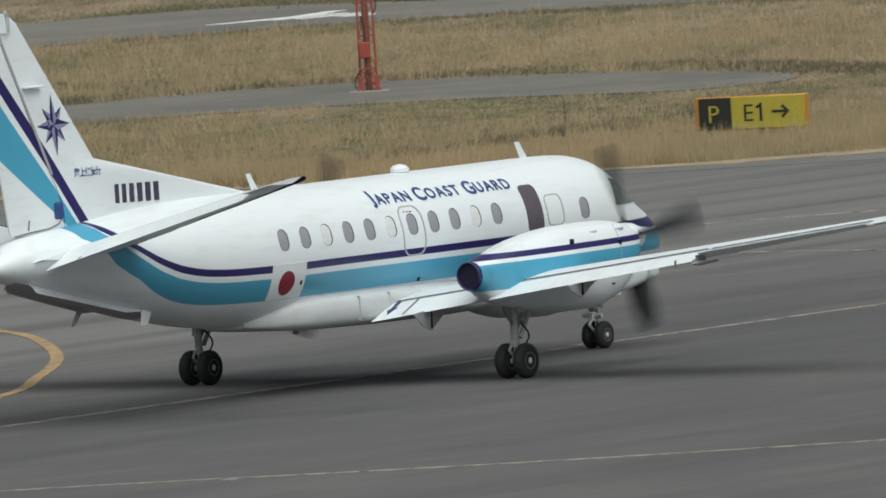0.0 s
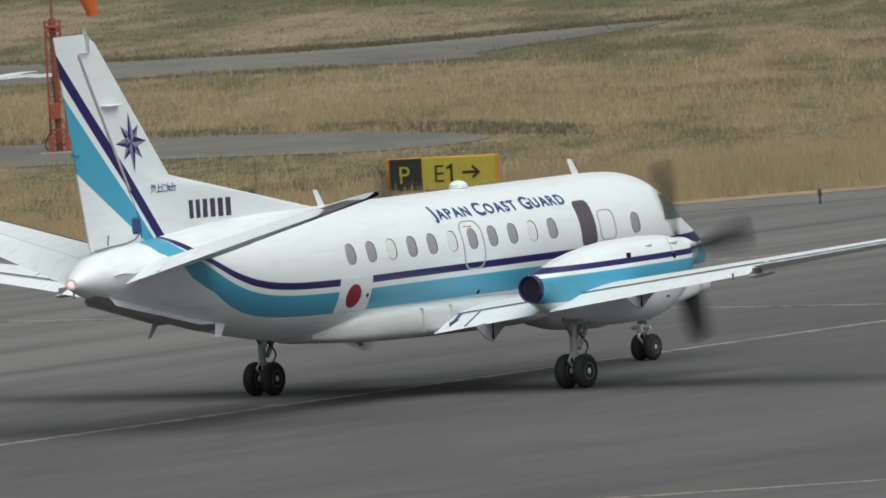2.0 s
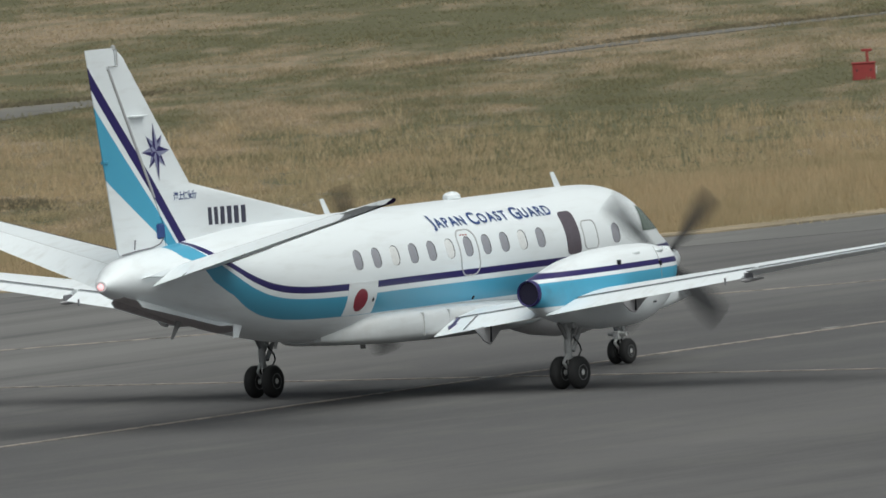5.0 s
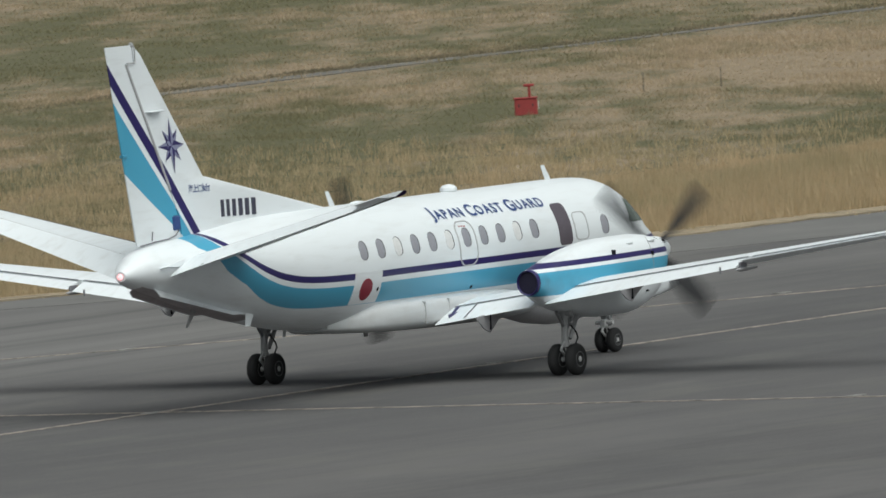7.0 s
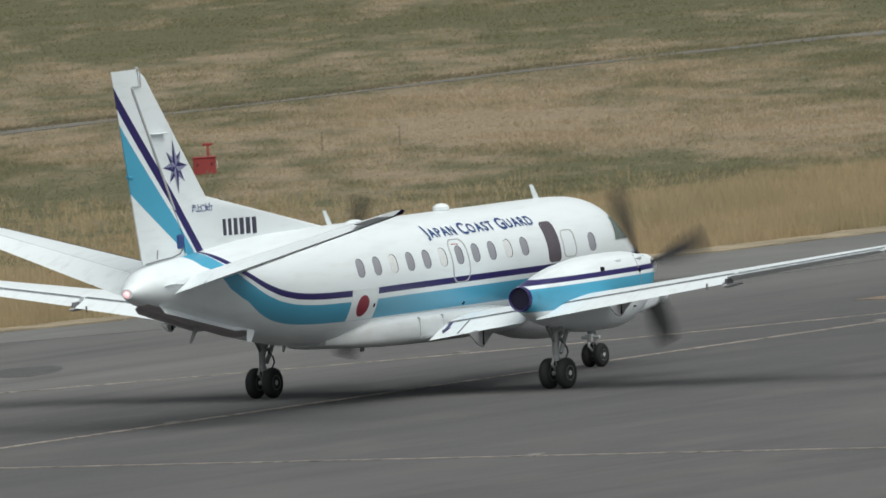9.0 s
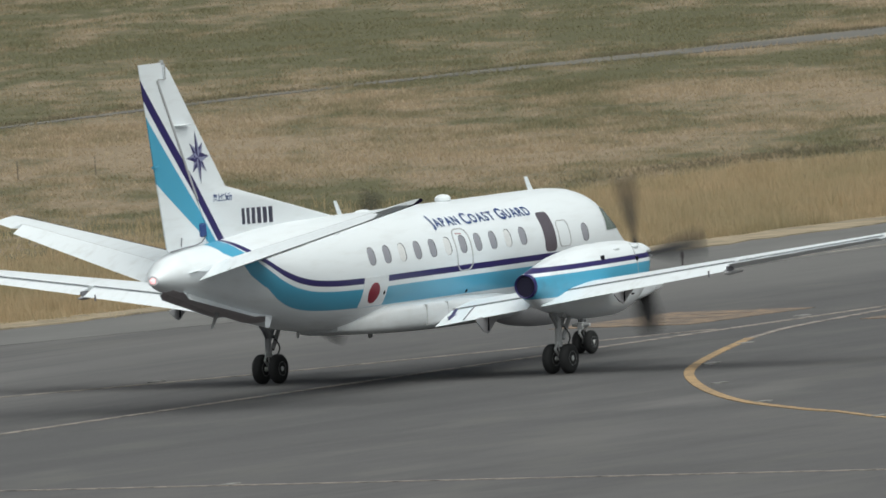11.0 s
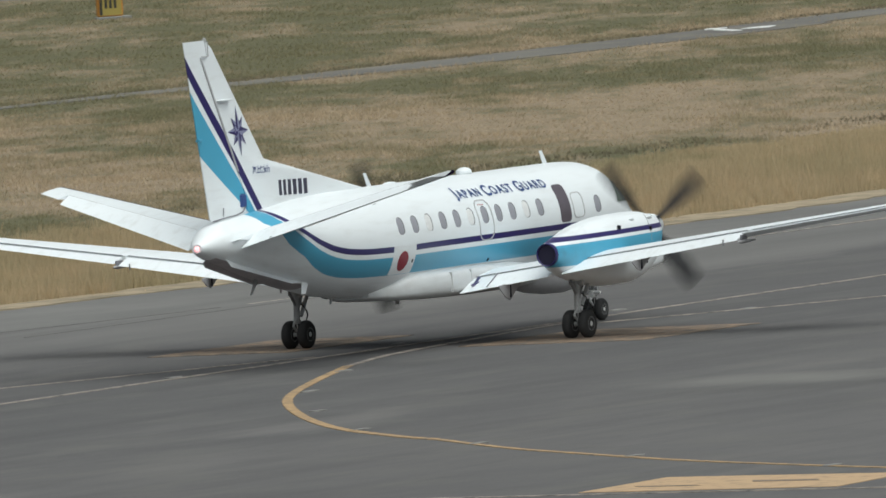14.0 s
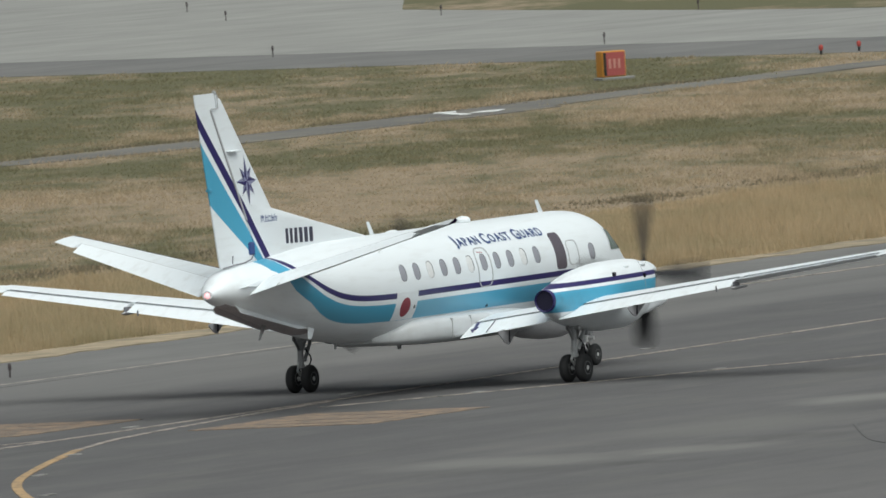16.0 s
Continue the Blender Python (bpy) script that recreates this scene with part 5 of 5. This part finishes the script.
# wings
for side in (-1, 1):
    wing = part("wing", join(wing_geo(side, 0.5, 7.55, 0.0, 0.72, 12), wing_geo(side, 7.55, 11.1, 0.0, 0.74, 6)), M["white"], plane, "long white wing with a slight upward slant")
    part("inner_flap", wing_geo(side, 1.18, 3.2, 0.73, 1.0, 6, droop=8), M["white"], wing, "lowered white flap")
    part("outer_flap", wing_geo(side, 3.5, 7.48, 0.73, 1.0, 8, droop=8), M["white"], wing, "lowered white flap")
    part("aileron", wing_geo(side, 7.6, 10.85, 0.75, 1.0, 7, droop=5 if side > 0 else -11), M["white"], wing, "lowered aileron" if side > 0 else "raised aileron")
    part("tip", join(wing_geo(side, 10.87, 11.1, 0.74, 1.0, 2), wing_geo(side, 11.1, 11.36, 0.0, 1.0, 3, t0=0.08, t1=0.05)), M["white"], wing)
    for yy in (2.2, 5.2):
        le, c, z = wing_frame(yy)
        f = []
        deep = (0.36 if side < 0 else 0.20) if yy < 3 else 0.26
        for s, w, h in ((0.66, 0.015, 0.03), (0.80, 0.05, 0.5), (0.92, 0.05, 1.0), (1.0, 0.04, 0.75), (1.10, 0.015, 0.12)):
            x = le - s * c
            zz = z - 0.05 - 0.25 * max(0, s - 0.8)
            f.append([(x, side * (yy + w), zz), (x, side * (yy + w * 0.4), zz - h * deep), (x, side * (yy - w * 0.4), zz - h * deep), (x, side * (yy - w), zz)])
        shell = part("flap_fairing", loft(f), M["fairing"], wing, "grey hinge fairing under the flap")
        if yy < 6:
            x = le - 0.93 * c
            part("slit", block(x - 0.012, x + 0.012, side * yy - 0.056, side * yy + 0.056, z - 0.05 - 0.95 * deep, z - 0.10, 0.0), M["hole"], shell, "dark slit")
    # hinge pod where the flap meets the aileron
    pod = []
    for f, w, h in ((0.0, 0.01, 0.012), (0.25, 0.035, 0.03), (0.6, 0.045, 0.042), (0.85, 0.035, 0.035), (1.0, 0.008, 0.01)):
        x, z = 0.30 - 0.80 * f, 1.925 - 0.005 * f
        pod.append([(x, side * 7.56 + w * math.cos(t), z + h * math.sin(t)) for t in np.linspace(0, 2 * math.pi, 13)[:-1]])
    pod = part("hinge_pod", loft(pod), M["fairing"], wing, "slim grey hinge pod under the wing")
    part("bracket", block(-0.36, -0.10, side * 7.56 - 0.02, side * 7.56 + 0.02, 1.88, 2.06, 0.008), M["gap"], pod, "dark hinge bracket")
    part("bracket", block(-0.46, -0.42, side * 7.18 - 0.012, side * 7.18 + 0.012, 1.855, 1.98, 0.004), M["gap"], wing, "thin dark bracket")
    for y0, y1, s in ((1.18, 3.0, 0.722), (3.75, 7.5, 0.722), (7.62, 10.8, 0.742)):
        ends = []
        for y in (y0, y1):
            le, c, z = wing_frame(y)
            t = 0.15 - 0.035 * y / 10.7
            h = [v for u, v in naca(t, s, 0.0)][0]
            ends.append((le - s * c, side * y, z + 0.035 * c * (1 - s) + h * c + 0.002))
        part("hinge_gap", tube(ends[0], ends[1], 0.008, n=6), M["gap"], wing, "dark gap line")
    if side < 0:
        mark = []
        for y, s in ((1.26, 0.735), (1.335, 0.735), (1.385, 0.84), (1.43, 0.835), (1.385, 0.92), (1.275, 0.86), (1.325, 0.85)):
            le, c, z = wing_frame(y)
            mark.append((le - s * c, -y, 0))
        gap = [mark_on([(wing_frame(y)[0] - s * wing_frame(y)[1], -y, 0)])[0][1] for y, s in ((1.72, 0.74), (1.80, 0.985))]
        part("flap_gap", tube(gap[0], gap[1], 0.012, n=6), M["gap"], wing, "dark gap between the flap panels")
        part("walkway_mark", mark_on(mark), M["navy"], wing, "dark slanting mark on the flap", smooth=False)
    bt = []
    for i in range(10):
        y = 4.1 + 6.9 * i / 9
        le, c, z = wing_frame(y)
        bt.append([(le - s * c + 0.012, side * y, z + 0.035 * c * (1 - s) + h * c * 1.05) for s, h in naca(0.155 - 0.004 * y, 0.07, 0.0, 0.02, 8)])
    part("boot", loft(bt), M["boot"], wing, "black de-icing boot")

# engine nacelles
NAC = np.array([(-1.12, 2.09, 1.60, 0.245), (-0.6, 2.22, 1.36, 0.36), (0, 2.37, 1.20, 0.45), (0.6, 2.46, 1.08, 0.50), (1.3, 2.52, 1.03, 0.53), (2.1, 2.535, 1.03, 0.53), (2.7, 2.52, 1.14, 0.51), (3.15, 2.45, 1.40, 0.45), (3.40, 2.37, 1.70, 0.36)])
ENGINE_Y, HUB_Z, HUB_X = 3.36, 2.16, 3.46
props = []
for side in (-1, 1):
    cy = side * ENGINE_Y
    out = []
    for x in np.linspace(-1.12, 3.40, 40):
        t, b, w = (smooth_interp(NAC[:, 0], NAC[:, j], float(x)) for j in (1, 2, 3))
        ring = []
        for i in range(36):
            a = 2 * math.pi * i / 36
            c, s = math.cos(a), math.sin(a)
            ring.append((float(x), cy + w * math.copysign(abs(c) ** 0.85, c), (t + b) / 2 + (t - b) / 2 * math.copysign(abs(s) ** 0.85, s)))
        out.append(ring)
    nac = part("nacelle", loft(out), M["nacelle"], plane, "white engine nacelle with navy and light blue stripes")
    part("exhaust_pipe", moved(turned([(0.05, 0.25), (-0.20, 0.245), (-0.22, 0.235), (-0.20, 0.215), (0.0, 0.20)], 'X', 26), pose(-1.0, cy, 1.845)), M["navy"], nac, "dark blue exhaust rim")
    part("exhaust_bore", moved(turned([(-0.17, 0.213), (-0.165, 0.01)], 'X', 26), pose(-1.0, cy, 1.845)), M["bore"], nac, "sooty dark exhaust opening")
    sc = []
    for x, w, t, b in ((2.5, 0.3, 1.5, 1.20), (3.2, 0.33, 1.72, 1.28), (3.7, 0.33, 1.76, 1.36), (3.98, 0.31, 1.74, 1.42)):
        sc.append([(x, cy + w * math.copysign(abs(math.cos(a)) ** 0.6, math.cos(a)), (t + b) / 2 + (t - b) / 2 * math.copysign(abs(math.sin(a)) ** 0.6, math.sin(a))) for a in np.linspace(0, 2 * math.pi, 25)[:-1]])
    part("air_intake", loft(sc), M["white"], nac, "white chin air intake")
    for vx, vz in ((1.2, 2.33), (2.6, 2.22)):
        part("vent", block(vx, vx + 0.025, cy - 0.531, cy - 0.44, vz - 0.12, vz - 0.03, 0.01), M["hole"], nac, "small dark vent")
    part("oil_vent", block(2.32, 2.36, cy - 0.535, cy - 0.44, 1.43, 1.46, 0.008), M["hole"], nac, "small dark drain")
    part("cowl_seam", join(*[tube((2.62, cy - 0.512 * math.cos(a) ** 0.85, 1.89 + 0.73 * math.sin(a)), (2.62, cy - 0.512 * math.cos(b) ** 0.85, 1.89 + 0.73 * math.sin(b)), 0.005, n=5)
                            for a, b in zip(np.linspace(-0.5, 0.9, 10)[:-1], np.linspace(-0.5, 0.9, 10)[1:])]), M["seal"], nac)
    for vx in (2.0, 2.8):
        part("vent_lip", moved(turned([(-0.12, 0.01), (-0.06, 0.035), (0.08, 0.04), (0.12, 0.01)], 'X', 10), pose(vx, cy - 0.36, 2.38)), M["white"], nac)
    prop = part("propeller", turned([(-0.06, 0.26), (0.0, 0.265), (0.16, 0.25), (0.34, 0.19), (0.48, 0.10), (0.54, 0.01)], 'X', 24), M["white"], plane, "four-bladed propeller with a white spinner, spinning")
    for b in range(4):
        rows = []
        for r, c, tw in ((0.22, 0.14, 55), (0.45, 0.26, 46), (0.8, 0.40, 34), (1.2, 0.41, 26), (1.45, 0.33, 20), (1.60, 0.23, 18), (1.66, 0.12, 17)):
            th = 0.05 if r < 0.4 else 0.022
            k, s = math.cos(radians(tw)), math.sin(radians(tw))
            ring = []
            for u, v in ((-0.5, 0), (-0.2, 1), (0.25, 1), (0.5, 0), (0.25, -1), (-0.2, -1)):
                u, v = u * c, v * th
                ring.append((0.08 + u * s + v * k, u * k - v * s, r))
            rows.append(ring)
        part("blade", moved(loft(rows), pose(0, 0, 0, 90 * b)), M["blade"], prop, "dark propeller blade")
    props.append((prop, (HUB_X, cy, HUB_Z)))


# landing gear
def wheel(parent_name, x, y, r, w, label):
    k = r / 0.305
    t = turned([(-w / 2, 0.15 * k), (-w / 2 - 0.004, 0.22 * k), (-w * 0.42, 0.275 * k), (-w * 0.25, r * 0.985), (0, r), (w * 0.25, r * 0.985), (w * 0.42, 0.275 * k), (w / 2 + 0.004, 0.22 * k), (w / 2, 0.15 * k)], 'Y', 36)
    ob = part("wheel", t, M["tyre"], plane, label)
    for s in (-1, 1):
        rim = part("rim", turned([(s * w * 0.3, 0.152 * k), (s * (w / 2 + 0.003), 0.148 * k), (s * (w / 2 + 0.002), 0.136 * k), (s * w * 0.42, 0.120 * k), (s * w * 0.42, 0.005)], 'Y', 24), M["rim"], ob, "grey alloy rim")
        part("hub", turned([(s * w * 0.34, 0.062 * k), (s * (w / 2 - 0.005), 0.060 * k), (s * (w / 2 + 0.008), 0.045 * k), (s * (w / 2 + 0.010), 0.004)], 'Y', 16), M["hub"], rim, "pale wheel hub")
        for i in range(6):
            a = math.pi / 3 * i
            part("bolt", tube((0.088 * k * math.cos(a), s * w * 0.40, 0.088 * k * math.sin(a)), (0.088 * k * math.cos(a), s * (w * 0.42 + 0.012), 0.088 * k * math.sin(a)), 0.013 * k, n=6), M["hub"], rim)
    return ob, (x, y, r), r


wheels = []
for side in (-1, 1):
    cy = side * 3.40
    leg = part("main_gear_leg", join(tube((-0.02, cy, 1.30), (-0.02, cy, 0.60), 0.068, n=14), tube((-0.02, cy, 0.62), (-0.02, cy, 0.55), 0.085, n=14), tube((-0.02, cy - 0.16, 1.18), (-0.02, cy + 0.16, 1.18), 0.055)), M["strut"], plane, "grey main landing gear leg")
    part("drag_brace", join(tube((0.42, cy - 0.07, 1.22), (0.03, cy - 0.07, 0.70), 0.042, n=10), tube((0.42, cy + 0.07, 1.22), (0.03, cy + 0.07, 0.70), 0.042, n=10), tube((0.22, cy - 0.08, 0.955), (0.22, cy + 0.08, 0.955), 0.035, n=8)), M["strut"], leg, "pale folding drag brace")
    part("retraction_jack", join(tube((-0.30, cy, 1.24), (-0.05, cy, 0.92), 0.032, n=8), tube((-0.16, cy, 1.06), (-0.05, cy, 0.92), 0.020, n=8)), M["rim"], leg, "grey retraction jack")
    part("brake_hose", join(tube((0.06, cy - 0.09, 0.95), (0.22, cy - 0.11, 0.80), 0.016, n=6), tube((0.22, cy - 0.11, 0.80), (0.24, cy - 0.12, 0.70), 0.016, n=6), tube((0.24, cy - 0.12, 0.70), (0.10, cy - 0.14, 0.58), 0.016, n=6), tube((0.10, cy - 0.14, 0.58), (0.03, cy - 0.14, 0.36), 0.016, n=6)), M["lamp_black"], leg, "black brake hose")
    part("oleo", tube((-0.02, cy, 0.60), (0.0, cy, 0.30), 0.05, n=14), M["chrome"], leg, "bright sliding strut")
    part("axle", tube((0, cy - 0.24, 0.305), (0, cy + 0.24, 0.305), 0.045), M["strut"], leg)
    part("torque_link", join(tube((-0.06, cy, 0.66), (-0.20, cy, 0.50), 0.026), tube((-0.20, cy, 0.50), (-0.05, cy, 0.36), 0.026)), M["strut"], leg)
    for o in (-0.195, 0.195):
        wheels.append(wheel("main", 0, cy + o, 0.305, 0.19, "black main wheel with a grey rim"))
leg = part("nose_gear_leg", join(tube((7.05, 0, 1.35), (7.11, 0, 0.55), 0.062, n=12), tube((7.10, -0.10, 0.70), (7.10, 0.10, 0.70), 0.055), tube((7.10, 0, 0.66), (7.11, 0, 0.52), 0.085, n=14)), M["strut"], plane, "grey nose landing gear leg")
part("drag_brace", join(tube((6.62, -0.14, 1.25), (7.02, -0.05, 0.72), 0.030), tube((6.62, 0.14, 1.25), (7.02, 0.05, 0.72), 0.030), tube((6.82, -0.11, 0.985), (6.82, 0.11, 0.985), 0.025)), M["strut"], leg, "pale forked drag brace")
part("steering_actuator", join(tube((7.02, -0.20, 0.60), (7.02, 0.20, 0.60), 0.040, n=10), block(6.94, 7.06, -0.06, 0.06, 0.50, 0.66, 0.015)), M["hub"], leg, "pale steering actuator")
part("taxi_lamp", join(turned([(7.16, 0.03), (7.17, 0.075), (7.25, 0.08), (7.26, 0.06)], 'X', 14)), M["metal"], leg, "round metal taxi lamp").matrix_basis = pose(0, 0, 0.78)
part("torque_link", join(tube((7.04, 0, 0.58), (6.90, 0, 0.44), 0.024), tube((6.90, 0, 0.44), (7.08, 0, 0.28), 0.024)), M["hub"], leg, "pale torque link")
part("oleo", tube((7.10, 0, 0.58), (7.14, 0, 0.24), 0.04, n=12), M["chrome"], leg, "bright sliding strut")
part("axle", tube((7.14, -0.15, 0.242), (7.14, 0.15, 0.242), 0.035), M["strut"], leg)
for y in (-0.30, 0.285):
    part("gear_door", block(6.75, 7.5, y, y + 0.015, 0.92, 1.30, 0.006), M["white"], leg, "open white nose gear door")
for o in (-0.135, 0.135):
    wheels.append(wheel("nose", 7.14, o, 0.242, 0.15, "black nose wheel with a grey rim"))

# seconds, place, heading and the nose's nod on its gear
ROLL = [(0, 243.469, 179.29, -0.202, 0.07), (0.5, 246.168, 179.24, -0.06, 0.35), (1, 248.877, 179.17, -0.205, 0.26), (1.5, 251.587, 179.1, -0.266, 0.23), (2, 254.325, 179.05, -0.283, -0.03), (2.5, 257.13, 179.05, -0.241, 0.15), (3, 259.965, 179.04, -0.293, -0.19), (3.5, 262.833, 179.06, -0.339, 0.08), (4, 265.708, 179.06, -0.391, 0.03), (4.5, 268.547, 179.09, -0.06, 0.32), (4.7, 269.687, 179.09, 0.05, 0.25), (7, 283.377, 179.18, 0.305, 0.07), (7.5, 286.292, 179.2, 0.021, -0.15), (8, 289.246, 179.22, -0.265, -0.07), (8.5, 292.235, 179.24, -0.456, -0.08), (9, 295.201, 179.24, -0.301, -0.09), (9.2, 296.4, 179.25, -0.113, -0.11), (11.3, 308.987, 179.13, 0.499, -0.02), (11.5, 310.184, 179.14, 0.536, 0.01), (12, 313.252, 179.16, 0.519, -0.03), (12.5, 316.291, 179.22, 0.437, -0.15), (13, 319.395, 179.26, 0.352, 0.01), (13.5, 322.522, 179.33, 0.307, -0.14), (14, 325.658, 179.37, 0.21, -0.07), (14.5, 328.808, 179.44, 0.072, -0.09), (15, 331.948, 179.46, -0.016, -0.07), (15.5, 335.079, 179.47, -0.149, -0.18), (16, 338.236, 179.48, -0.271, -0.15)]
# the propellers' phase in degrees, modulo a quarter turn, each half second
PHASE = [(0, 77), (0.5, 34), (1, 80), (1.5, 34), (2, 78), (2.5, 35), (3, 0), (3.5, 51), (4, 4), (4.5, 66), (7, 46), (7.5, 5), (8, 56), (8.5, 11), (9, 71), (11.5, 63), (12, 22), (12.5, 77), (13, 38), (13.5, 89), (14, 51), (14.5, 12), (15, 72), (15.5, 36), (16, 3)]


def motions():
    """The aircraft rolls along the centreline, its wheels turn with the way and its propellers spin."""
    walk(plane, [(t, pose(x, y, 0, 0, nod, h)) for t, x, y, h, nod in ROLL])
    ts, ds = [r[0] for r in ROLL], [r[1] - ROLL[0][1] for r in ROLL]
    steps = [i / 15 for i in range(241)]
    nods = [radians(r[4]) for r in ROLL]
    for ob, (x, y, z), r in wheels:
        # the wheels stay on the ground while the body nods
        walk(ob, [(t, pose(x, y, z + x * math.sin(np.interp(t, ts, nods)), 0, math.degrees(np.interp(t, ts, ds) / r), 0)) for t in steps])
    # total turn: about 1750 degrees a second, meeting the given phases
    turn = [0.0]
    for (t0, a0), (t1, a1) in zip(PHASE, PHASE[1:]):
        want = 1750.0 * (t1 - t0)
        d = (a1 - a0) % 90
        turn.append(turn[-1] + d + 90 * round((want - d) / 90))
    pt = [p[0] for p in PHASE]
    for prop, p in props:
        lag = 30 if p[1] > 0 else 0
        walk(prop, [(i / 30, pose(*p, lag + PHASE[0][1] + float(np.interp(i / 30, pt, turn)), 0, 0)) for i in range(481)])


motions()
